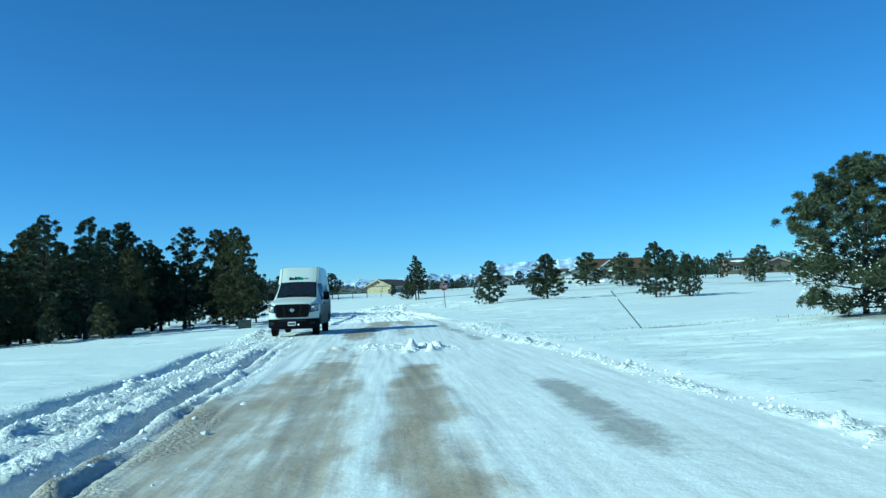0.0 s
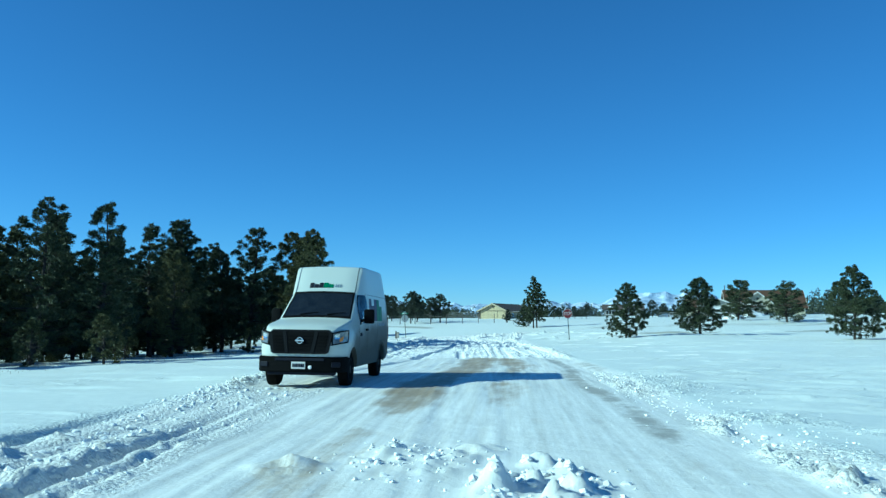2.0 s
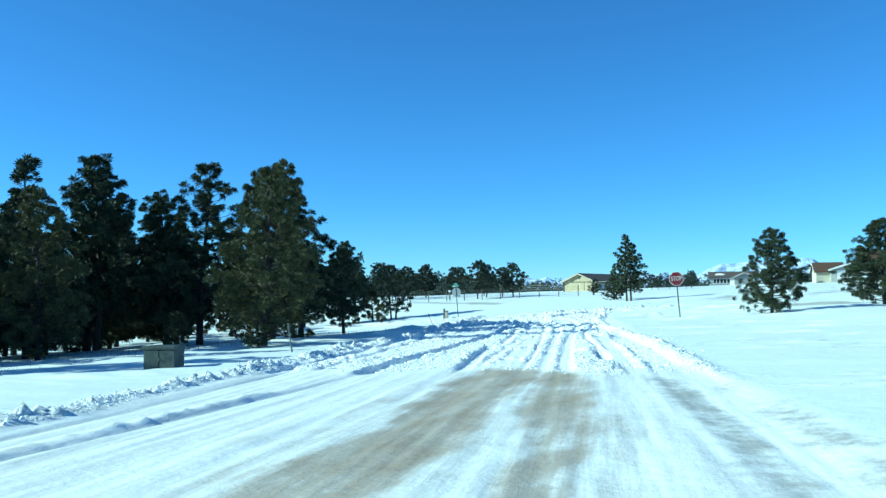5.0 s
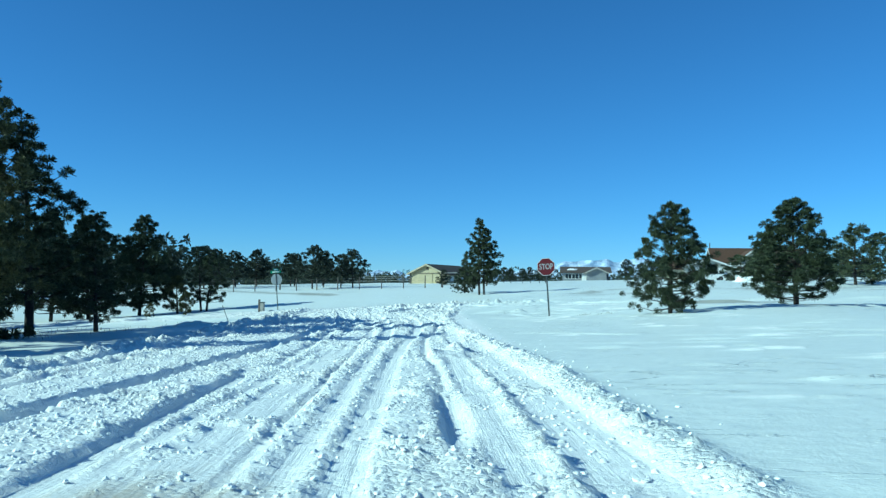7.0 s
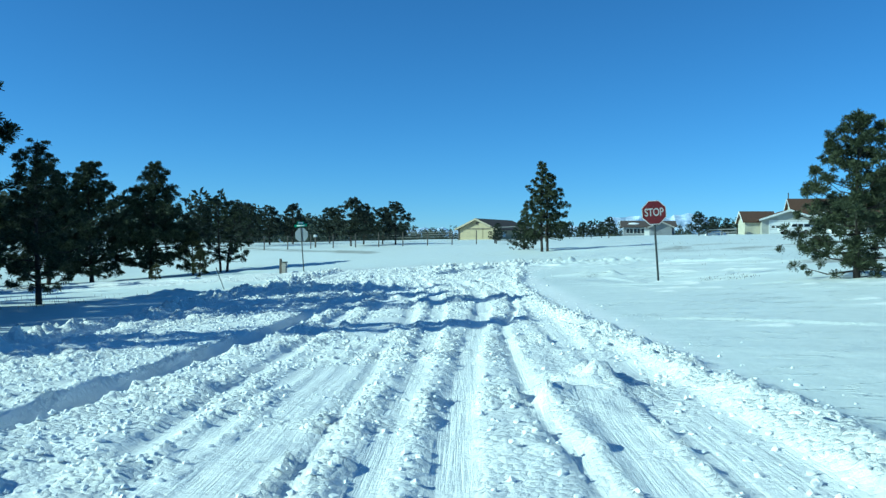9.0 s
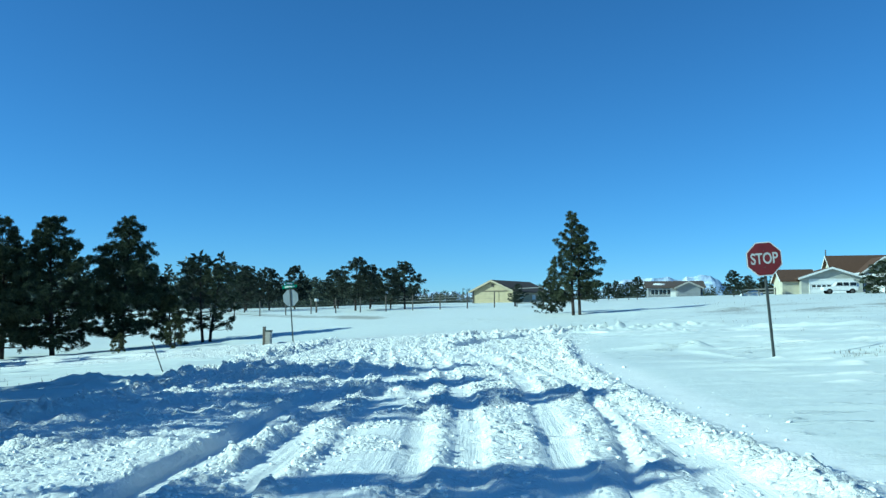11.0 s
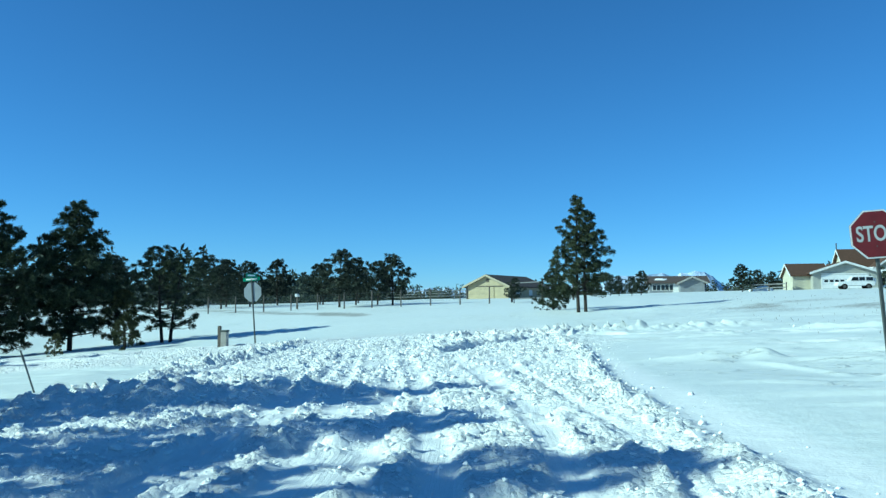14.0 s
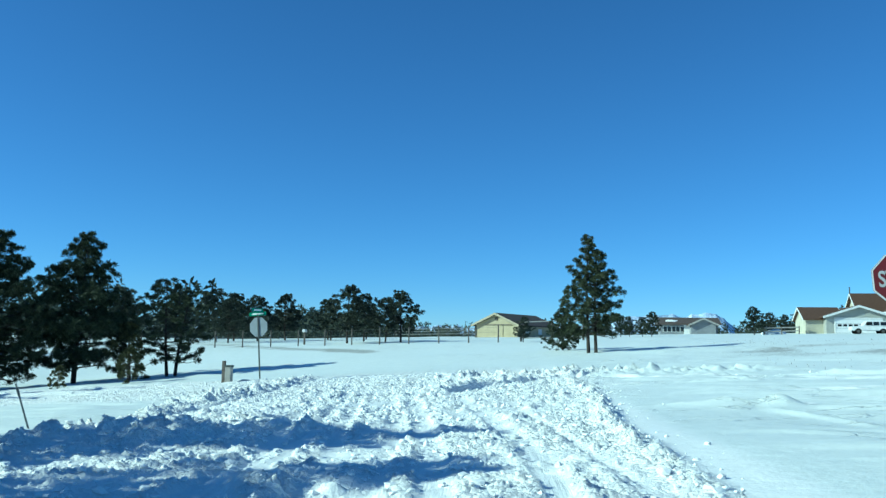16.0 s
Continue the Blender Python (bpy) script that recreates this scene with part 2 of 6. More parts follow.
PURPLE = painted("purple_vinyl", (0.022, 0.022, 0.085), 0.08, 0.45, gloss=0.15)
GREEN_VINYL = painted("green_vinyl", (0.015, 0.17, 0.075), 0.08, 0.45, gloss=0.15)
GREY_VINYL = painted("grey_vinyl", (0.25, 0.30, 0.34), 0.08, 0.5)
DARK_MARK = painted("dark_marking", (0.016, 0.018, 0.028), 0.1, 0.6, gloss=0.1)
SEAM = painted("seam_shadow_gap", (0.16, 0.16, 0.15), 0.1, 0.8)
STOP_RED = painted("stop_red", (0.145, 0.011, 0.014), 0.10, 0.45, 0.0, 5.0)
SIGN_WHITE = painted("sign_white", (0.75, 0.74, 0.70), 0.06, 0.45)
SIGN_BACK = painted("bare_aluminium", (0.27, 0.30, 0.32), 0.10, 0.5, 0.3)
LETTER_WHITE = painted("lettering_white", (0.52, 0.52, 0.50), 0.06, 0.5)
TRIM_BEIGE = painted("beige_trim", (0.42, 0.36, 0.24), 0.1, 0.6)
SIGN_GREEN = painted("street_sign_green", (0.02, 0.22, 0.12), 0.10, 0.45)
POST_STEEL = painted("galvanised_post", (0.16, 0.18, 0.18), 0.25, 0.6, 0.4, 8.0)
DARK_POST = painted("dark_steel_post", (0.075, 0.085, 0.085), 0.25, 0.65, 0.3, 8.0)
WOOD = painted("weathered_wood", (0.14, 0.12, 0.10), 0.25, 0.85, 0.0, 4.0, 30.0, 0.01)
PALE_WOOD = painted("bleached_wood", (0.40, 0.38, 0.34), 0.15, 0.85, 0.0, 4.0)
PEDESTAL = painted("faded_green_steel", (0.035, 0.05, 0.042), 0.35, 0.6, 0.0, 4.0)
PEDESTAL_LID = painted("pale_green_steel", (0.06, 0.08, 0.068), 0.35, 0.6, 0.0, 4.0)
CREAM = siding_material("cream_siding", (0.56, 0.53, 0.40))
# duller copy of the cream siding, with the garage front's shade in its colour
CREAM_SHADED = siding_material("shaded_cream_siding", (0.42, 0.42, 0.37))
YELLOW = siding_material("pale_yellow_siding", (0.46, 0.39, 0.24), 0.25)
GREY_SIDING = siding_material("grey_siding", (0.27, 0.28, 0.29))
BROWN_SIDING = siding_material("brown_siding", (0.15, 0.11, 0.085))
ROOF_BROWN = shingle_material("brown_shingles", (0.062, 0.032, 0.018), (0.125, 0.066, 0.038))
ROOF_DARK = shingle_material("dark_brown_shingles", (0.06, 0.045, 0.038), (0.13, 0.095, 0.075))
HAZY_MOUNTAIN = mountain_material()


def glass_material():
    m, nt, b = material("tinted_glass", 0.06)
    n = noise_tex(nt, coords(nt), 5.0, 4.0)
    nt.links.new(ramp(nt, n, [(0.3, (0.008, 0.010, 0.012)), (0.8, (0.022, 0.025, 0.028))]), b.inputs["Base Color"])
    b.inputs["IOR"].default_value = 1.5
    return m


GLASS = glass_material()


# ---- mesh helpers ----
def mesh_of(name, verts, faces, mat, smooth=False):
    me = bpy.data.meshes.new(name)
    me.from_pydata(verts, [], faces)
    me.materials.append(mat)
    if smooth:
        me.polygons.foreach_set("use_smooth", [True] * len(me.polygons))
    me.update()
    return me


def part(name, bm, mat, parent, label="", smooth=None):
    """Link a bmesh (or a mesh) as one mesh object under a thing or part."""
    if isinstance(bm, bmesh.types.BMesh):
        me = bpy.data.meshes.new(name)
        bm.to_mesh(me)
        bm.free()
        me.materials.append(mat)
    else:
        me = bm
    if smooth is not None:
        me.polygons.foreach_set("use_smooth", [True] * len(me.polygons))
        me.set_sharp_from_angle(angle=radians(smooth))
    ob = new(name, me)
    ob.parent = parent
    if label:
        ob["label"] = label
    return ob


def thing(name, label, category, m, group="", kind=""):
    ob = new(name)
    ob.empty_display_size = 0.2
    ob.matrix_basis = m
    return tagged(ob, label, category, group, kind)


def box(bm, size, centre, rot=None, bevel=0.0):
    m = Matrix.Translation(centre) @ (rot if rot else Matrix()) @ Matrix.Diagonal((*size, 1))
    r = bmesh.ops.create_cube(bm, size=1.0, matrix=m)
    if bevel:
        edges = list({e for v in r["verts"] for e in v.link_edges})
        bmesh.ops.bevel(bm, geom=edges, offset=bevel, segments=2, affect="EDGES", profile=0.6)
    return bm


def tube(bm, a, b, r1, r2=None, seg=10):
    """A capped, tapered rod from a to b."""
    a, b = Vector(a), Vector(b)
    d = b - a
    m = Matrix.Translation((a + b) / 2) @ d.to_track_quat("Z", "Y").to_matrix().to_4x4()
    bmesh.ops.create_cone(bm, cap_ends=True, segments=seg, radius1=r1, radius2=r1 if r2 is None else r2, depth=d.length, matrix=m)
    return bm


def lathe(bm, profile, seg=28, m=Matrix()):
    """Turns (radius, height) pairs about the x axis; the ends are closed."""
    rings = []
    for r, h in profile:
        rings.append([bm.verts.new(m @ Vector((h, r * math.cos(2 * math.pi * i / seg), r * math.sin(2 * math.pi * i / seg)))) for i in range(seg)])
    for p, q in zip(rings, rings[1:]):
        for i in range(seg):
            bm.faces.new((p[i], p[(i + 1) % seg], q[(i + 1) % seg], q[i]))
    bm.faces.new(rings[0][::-1])
    bm.faces.new(rings[-1])
    return bm


def prism(bm, outline, depth):
    """Extrudes an outline of 3D points along the vector depth."""
    d = Vector(depth)
    a = [bm.verts.new(p) for p in outline]
    b = [bm.verts.new(Vector(p) + d) for p in outline]
    n = len(a)
    bm.faces.new(a[::-1])
    bm.faces.new(b)
    for i in range(n):
        bm.faces.new((a[i], a[(i + 1) % n], b[(i + 1) % n], b[i]))
    bmesh.ops.recalc_face_normals(bm, faces=bm.faces)
    return bm


def lettering(text, size, depth):
    cu = bpy.data.curves.new("lettering", "FONT")
    cu.body, cu.size, cu.extrude, cu.offset = text, size, depth, 0.006
    cu.align_x, cu.align_y = "CENTER", "CENTER"
    tmp = bpy.data.objects.new("lettering", cu)
    scene.collection.objects.link(tmp)
    me = bpy.data.meshes.new_from_object(tmp.evaluated_get(bpy.context.evaluated_depsgraph_get()))
    bpy.data.objects.remove(tmp)
    bpy.data.curves.remove(cu)
    return me


# ---- the ground ----
def lattice_noise(x, y, size, seed):
    """Smooth value noise over the plan, between -1 and 1."""
    rng = np.random.RandomState(seed)
    table = rng.uniform(-1, 1, (256, 256))
    u, v = x / size, y / size
    i, j = np.floor(u).astype(int), np.floor(v).astype(int)
    f, g = u - i, v - j
    f, g = f * f * (3 - 2 * f), g * g * (3 - 2 * g)
    i0, i1, j0, j1 = i % 256, (i + 1) % 256, j % 256, (j + 1) % 256
    return (table[i0, j0] * (1 - f) + table[i1, j0] * f) * (1 - g) + (table[i0, j1] * (1 - f) + table[i1, j1] * f) * g


def smooth(a, b, x):
    t = np.clip((x - a) / (b - a), 0, 1)
    return t * t * (3 - 2 * t)


def bell(x, width):
    return np.exp(-(x / width) ** 2)


def land(x, y):
    """Height of the land without the snow's fine relief."""
    x, y = np.asarray(x, float), np.asarray(y, float)
    u = np.clip(x, -36, 36) / 30
    v = (np.clip(y, -30, 106) - 40) / 60
    near = (-0.1864 + 0.9213 * u + 0.0891 * v - 0.3101 * u * u + 0.5238 * u * v + 0.472 * v * v
            - 0.094 * u * u * v + 0.1118 * u * v * v + 0.4388 * v ** 3)
    near = near + 0.28 * np.exp(-((x - 10.5) / 5) ** 2 - ((y - 68) / 9) ** 2)
    near = near + 0.35 * np.exp(-((x - 19) / 5) ** 2 - ((y - 6) / 7) ** 2)
    near = near - 0.17 * np.exp(-((x - 2.2) / 2.4) ** 2 - ((y - 71.0) / 2.6) ** 2)
    near = near - 0.30 * np.exp(-((x - 13.5) / 5.5) ** 2 - ((y - 14.8) / 6.5) ** 2)
    near = near + 0.16 * np.exp(-((x + 1) / 6) ** 2 - ((y - 19) / 8) ** 2)
    far = 1.95 + 0.024 * np.clip(x, -60, 60) + 0.022 * np.clip(y - 135, 0, 45) - 0.012 * np.clip(y - 220, 0, 600)
    k = smooth(98, 136, y)
    return near * (1 - k) + far * k


def road_centre(y):
    return 4.6 - 0.165 * np.clip(y, -60, 110)


def wind_drifts():
    """Small wind-blown drifts on the field: (x, y, half length, half width, height)."""
    rng = random.Random(23)
    out = []
    for _ in range(46):
        y = rng.uniform(30, 86)
        x = 4.6 - 0.165 * y + 5.9 + rng.uniform(0.2, 7.5) + rng.choice((0, 0, 3))
        for _ in range(rng.randrange(1, 5)):
            out.append((x + rng.uniform(-1.0, 1.0), y + rng.uniform(-0.7, 0.7), rng.uniform(0.25, 0.9), rng.uniform(0.05, 0.10), rng.uniform(0.02, 0.055)))
    for k in range(16):
        x = -1.4 + 0.45 * k + rng.uniform(-0.2, 0.2)
        out.append((x, 83.7 - 0.55 * x + rng.uniform(-0.25, 0.25), rng.uniform(0.25, 0.6), rng.uniform(0.06, 0.11), rng.uniform(0.05, 0.10)))
    return out


DRIFTS = wind_drifts()


def snow_relief(x, y):
    """Drifts, ruts, berms and churned snow over the land; and the masks of bare soil and of dry grass."""
    s = x - road_centre(y)
    big = lattice_noise(x, y, 6.0, 1)
    mid = lattice_noise(x, y, 1.7, 2)
    small = lattice_noise(x, y, 0.55, 3)
    lump = lattice_noise(x, y, 0.24, 4)
    crumb = lattice_noise(x, y, 0.13, 14)
    grit = lattice_noise(x, y, 0.085, 15)
    clod = 0.15 * np.clip(lump + 0.3 * small, 0, 1) + 0.55 * np.clip(crumb + 0.4 * lump, 0, 1) + 0.45 * np.clip(grit + 0.3 * crumb, 0, 1) + 0.1 * np.clip(small, 0, 1)
    wav = 0.35 * lattice_noise(x * 0, y, 7.0, 5) + 0.12 * lattice_noise(x * 0, y, 1.5, 6)
    sw = s + wav
    on_road = smooth(5.6, 4.6, np.abs(s)) * smooth(97, 90, y)
    rough = smooth(35.8, 38.8, y + 1.2 * mid + 0.1 * s) * smooth(94, 86, y)
    h = 0.04 + 0.04 * big * (1 - on_road) + 0.010 * mid
    # wind drifts on the open field
    drift = np.clip(lattice_noise(x * 0.28 + y * 0.1, y, 1.3, 7) - 0.15, 0, 1) + 0.5 * np.clip(lattice_noise(x * 0.5 + y * 0.2, y, 0.7, 27) - 0.35, 0, 1)
    u = (y + 0.13 * x + 1.2 * lattice_noise(x, y, 5.0, 44) + 0.6 * mid + 0.2 * small) / 1.9
    lip = (1 - u + np.floor(u)) ** 6 * smooth(0.28, 0.6, lattice_noise(x, y, 3.3, 45) + 0.4 * lattice_noise(x, y, 0.9, 46))
    h = h + 0.04 * lip * (1 - on_road) * smooth(5.2, 6.5, np.abs(s)) * smooth(140, 100, y)
    lips = np.clip(lattice_noise(x * 0.30 + y * 0.12, y, 0.55, 37) * 0.7 + lattice_noise(x, y, 4.0, 38) * 0.6 - 0.27, 0, 1)
    h = h + (0.045 * drift + 0.13 * lips) * (1 - on_road) * smooth(5, 7.5, np.abs(s))
    blown = np.zeros_like(h)
    for px, py, ln, wd, top in DRIFTS:
        m = (np.abs(y - py) < 4 * wd) & (np.abs(x - px) < 1.2 * ln)
        if m.any():
            u = (x[m] - px) / ln
            e = smooth(-1, 0.8, u) * smooth(1.02, 0.85, u) * np.exp(-((y[m] - py + 0.12 * (x[m] - px)) / wd) ** 2)
            h[m] += top * e
            blown[m] = np.maximum(blown[m], e)
    # packed carriageway with fine scrape lines
    packed = on_road * (1 - rough)
    groove = lattice_noise(s * 3.2, y * 0.12, 1.0, 8)
    scrape = lattice_noise(s * 9.0, y * 0.25, 1.0, 18)
    calm = smooth(0.9, 2.0, s) * smooth(24, 12, y)
    h = h - 0.06 * packed + packed * (1 - 0.75 * calm) * (0.012 * groove + 0.009 * scrape + 0.006 * small)
    # berm of clods along the left-hand edge, and ruts beside it
    left = bell(sw + 5.05, 0.30) * smooth(94, 88, y)
    h = h + left * (0.05 + 0.17 * clod) * smooth(8, 20, y) * (0.7 + 0.5 * smooth(-0.3, 0.4, mid))
    for c, w, d in ((-5.3, 0.19, 0.20), (-3.48, 0.15, 0.20), (-2.95, 0.07, 0.06), (-4.3, 0.08, 0.05)):
        h = h - d * bell(s - c + 0.35 * wav, w) * smooth(13, 7, y) * (0.75 + 0.35 * smooth(-0.4, 0.2, big + 0.5 * mid))
    block = np.clip(lattice_noise(x, y, 0.42, 42) + 0.5 * lattice_noise(x, y, 0.19, 43) - 0.2, 0, 1)
    verge = smooth(-6.3, -5.2, sw) * smooth(-2.4, -2.9, s + 0.3 * mid) * smooth(26, 14, y) * smooth(-30, -22, y)
    h = h + verge * (0.035 * clod + 0.06 * block) * smooth(-0.35, 0.35, big + 0.8 * mid)
    ridge = (bell(s + 3.9, 0.22) + bell(s + 4.85, 0.2) + 0.5 * bell(s + 3.2, 0.1)) * (0.35 + 0.65 * smooth(-0.2, 0.4, mid + 0.6 * big))
    h = h + ridge * (0.022 + 0.08 * clod + 0.04 * block) * smooth(16, 8, y)
    h = h - 0.06 * bell(s + 4.2 + 0.2 * wav, 0.13) * smooth(22, 28, y) * smooth(60, 50, y)
    trench = np.interp(y, (20, 27, 37, 43.5, 49.3, 57, 66), (-3.6, -3.0, -2.05, -1.65, -1.1, -0.75, -0.6))
    h = h - 0.05 * bell(s - trench, 0.10) * smooth(20, 25, y) * smooth(38, 35, y)
    h = h + (0.03 + 0.07 * clod) * bell(s - trench + 0.3, 0.16) * smooth(22, 27, y) * smooth(38, 35, y) * smooth(-0.2, 0.3, mid)
    # low line of clods on the right-hand edge
    right = bell(sw - 4.75, 0.17) * smooth(24, 6, y) * smooth(-0.45, 0.1, mid + 0.4 * big)
    h = h + right * 0.15 * clod
    scatter = smooth(4.1, 4.7, s) * smooth(7.6, 6.0, s) * smooth(4.5, 8, y) * smooth(25, 20, y) * smooth(-0.35, 0.3, mid + 0.5 * big)
    h = h + scatter * (0.06 * clod + 0.05 * block + 0.015 * small)
    edge = 5.2 - 0.95 * smooth(45, 64, y) + 0.8 * smooth(68, 80, y)
    right2 = bell(s - edge - 0.05, 0.2) * smooth(32, 38, y) * smooth(88, 80, y)
    h = h + right2 * (0.04 + 0.10 * clod + 0.03 * mid)
    drive = y - 14.9 - 0.05 * (x - 13)
    h = h + (bell(drive, 0.22) + 0.7 * bell(drive - 1.8, 0.3)) * (0.04 + 0.10 * clod + 0.03 * mid) * smooth(8.5, 10.5, x) * smooth(45, 30, x)
    # churned snow with wheel tracks
    churn = on_road * rough * smooth(edge + 0.5, edge - 0.2, s)
    tracks, flat, fresh = 0, 0, 0
    # wheel tracks: (half width, depth, is it fresh, places along the road, offsets from its middle)
    for w, d, new_one, ys, cs in ((0.20, 0.07, 0, (36, 90), (-4.4, -4.4)), (0.13, 0.04, 0, (36, 90), (-3.4, -3.6)),
                                  (0.27, 0.15, 1, (36, 43.5, 49.3, 57, 66), (-2.05, -1.65, -1.1, -0.75, -0.6)),
                                  (0.18, 0.09, 1, (36, 42.5, 47), (0.3, 0.04, 0.0)), (0.13, 0.05, 0, (47, 53, 60), (0.3, 0.2, 0.35)), (0.16, 0.055, 1, (57, 60, 70, 82), (0.05, 0.03, -0.5, -1.7)),
                                  (0.12, 0.025, 0, (36, 48, 54), (0.55, 0.7, 0.75)), (0.30, 0.02, 0, (36, 48, 54), (1.15, 1.2, 1.15)), (0.07, 0.05, 0, (36, 48, 54), (1.60, 1.62, 1.5)), (0.40, 0.02, 0, (54, 60, 70, 82), (1.0, 1.0, 0.7, -0.7)), (0.14, 0.05, 0, (56, 60, 70, 82), (1.6, 1.45, 0.9, -0.6)), (0.22, 0.03, 0, (36, 52), (3.9, 3.75)),
                                  (0.13, 0.035, 0, (36, 54), (2.02, 2.08)), (0.19, 0.055, 1, (53, 60, 62.4, 67, 81.6), (2.1, 2.05, 1.95, 1.68, 0.15)),
                                  (0.17, 0.045, 1, (36, 50, 60, 66.8, 72.5, 82), (2.50, 2.56, 3.0, 3.0, 2.35, 1.2)),
                                  (0.15, 0.11, 1, (39.5, 43.2), (3.47, 3.46)), (0.08, 0.05, 1, (43, 46.5, 49.5, 56, 60, 65, 69, 76), (3.46, 3.45, 3.2, 3.25, 3.72, 3.85, 3.5, 2.9)),
                                  (0.36, 0.05, 0, (36, 42, 48, 53), (4.6, 4.62, 4.5, 4.35)), (0.22, 0.03, 0, (53, 60, 66), (4.0, 4.1, 4.15)),
                                  (0.14, 0.055, 1, (58, 66, 70, 82), (0.7, 0.45, -0.05, -1.3)), (0.15, 0.055, 1, (60, 66, 70, 82), (-0.5, -0.5, -1.0, -2.6))):
        c = np.interp(y, ys, cs)
        lane = smooth(w + 0.05, w - 0.05, np.abs(s - c + 0.03 * lattice_noise(x * 0 + 7 * w + 3 * cs[0], y, 3.0, 16) + 0.02 * small)) * smooth(ys[0] - 1, ys[0] + 1, y) * smooth(ys[-1] + 1, ys[-1] - 1.5, y)
        tracks = np.maximum(tracks, d * lane)
        flat = np.maximum(flat, lane)
        fresh = np.maximum(fresh, lane * new_one * d / 0.075)
    near = smooth(54, 48, y)
    flat = flat * (1 - 0.6 * smooth(68, 78, y + mid) * np.clip(0.4 + big, 0, 1)) * (1 - 0.85 * smooth(0.40 - 0.14 * near, 0.70 - 0.2 * near, small * 0.5 + lattice_noise(x, y, 0.9, 33) * 0.6 + 0.2))
    far_heap = smooth(58, 68, y)
    lane_fade = smooth(-0.25, 0.25, lattice_noise(x * 1.3, y * 0.35, 1.0, 41))
    keep = np.clip(lane_fade + 0.75 * (1 - far_heap), 0, 1)
    flat, tracks = flat * (0.6 + 0.4 * keep), tracks * (0.7 + 0.3 * keep)
    fresh = np.clip(fresh, 0, 1.8) * smooth(80, 74, y)
    flat, tracks = np.maximum(flat, np.clip(0.9 * fresh, 0, 0.95)), np.maximum(tracks, 0.05 * fresh)
    heap = (0.083 + 0.021 * far_heap) * clod + 0.022 * block + 0.008 * small + 0.010 * mid
    heap = heap * (0.4 + 0.75 * smooth(-0.35, 0.3, lattice_noise(x, y, 0.8, 53) + 0.4 * mid + 0.4 * far_heap))
    tread = 0.010 * lattice_noise(s * 12.0, y * 0.25, 1.0, 19)
    h = h + churn * (heap * (1 - 0.92 * flat) - 0.03 - tracks * (1 - 0.5 * far_heap) + tread)
    # the crossing street: churned to the left, drifted tracks to the right
    yc = 82.0 - 0.10 * x
    cross = smooth(6.5, 4.5, np.abs(y - yc)) * smooth(-1.5, -5, x)
    h = h + cross * (1 - on_road) * (0.15 * clod + 0.02) * smooth(-70, -40, x)
    cr = smooth(-3, 1, x) * (bell(y - yc - 2.2 + 0.3 * mid, 0.24) + 0.7 * bell(y - yc + 1.6 + 0.3 * big, 0.2)) * smooth(-0.5, 0.1, mid + 0.5 * big)
    h = h + cr * (0.05 + 0.16 * clod + 0.05 * mid) * smooth(80, 30, x)
    bank = bell(y - 86.4 - 0.06 * (x + 6), 0.55) * smooth(-10.5, -7.5, x) * smooth(5, 0, x)
    h = h + bank * (0.10 + 0.24 * clod + 0.06 * small)
    arc = np.hypot(x + 2.8, y - 80.9)
    turn = smooth(-1.6, -2.6, x) * smooth(79.0, 80.2, y)
    h = h + turn * (-0.16 * smooth(0.5, 0.35, np.abs(arc - 4.1)) + (0.07 + 0.08 * clod) * bell(arc - 4.9, 0.35))
    # ploughed heaps
    for px, py, sx, sy, top in ((-10.2, 69.3, 1.9, 0.9, 0.26), (-8.2, 70.6, 1.0, 0.6, 0.24), (-13.5, 68.2, 1.8, 0.8, 0.18), (0.1, 50.2, 0.4, 0.9, 0.16), (-6.0, 64.5, 1.2, 0.5, 0.06)):
        e = np.exp(-((x - px) / sx) ** 2 - ((y - py) / sy) ** 2)
        h = h + e * (top + 0.06 * small + 0.12 * clod + 0.08 * lump - 0.05)
    for px, py, r, top in ((5.0, 4.1, 0.13, 0.06), (4.9, 4.8, 0.17, 0.11), (4.85, 5.5, 0.15, 0.08), (5.55, 4.4, 0.15, 0.09), (5.7, 4.9, 0.17, 0.12), (5.5, 5.7, 0.16, 0.09), (5.2, 6.4, 0.14, 0.06), (5.25, 5.1, 0.12, 0.07), (4.95, 3.4, 0.13, 0.05), (5.6, 3.6, 0.13, 0.06),
                           (3.4, 6.6, 0.4, 0.04), (4.1, 6.0, 0.25, 0.05), (4.3, 7.2, 0.3, 0.04), (2.5, 5.6, 0.3, 0.03)):
        e = np.exp(-((x - px) / r) ** 2 - ((y - py) / (r * 1.8)) ** 2)
        h = h + e * (1.5 * top + 0.8 * top * lump + 1.5 * top * crumb + 0.06 * block + 0.05 * clod)
    # long drift by the stop sign
    dy = y - 74.0 - 0.08 * x
    e = np.where(dy > 0, np.exp(-np.abs(dy) / 0.15), np.exp(-np.abs(dy) / 0.28)) * smooth(-2.8, 0.2, x) * smooth(1.1, 0.45, x)
    h = h + 0.19 * e * (1 + 0.4 * small)
    e = bell(y - 72.9 + 1.3 * (x - 0.5), 0.25) * smooth(0.0, 0.5, x) * smooth(1.7, 1.1, x)
    h = h + 0.06 * e * (1 + 0.5 * small)
    # soil showing through the packed snow: (offset, drift of offset per metre, half width, start, end, strength)
    soil = 0.10 + 0.10 * groove * (1 - calm) + 0.05 * mid
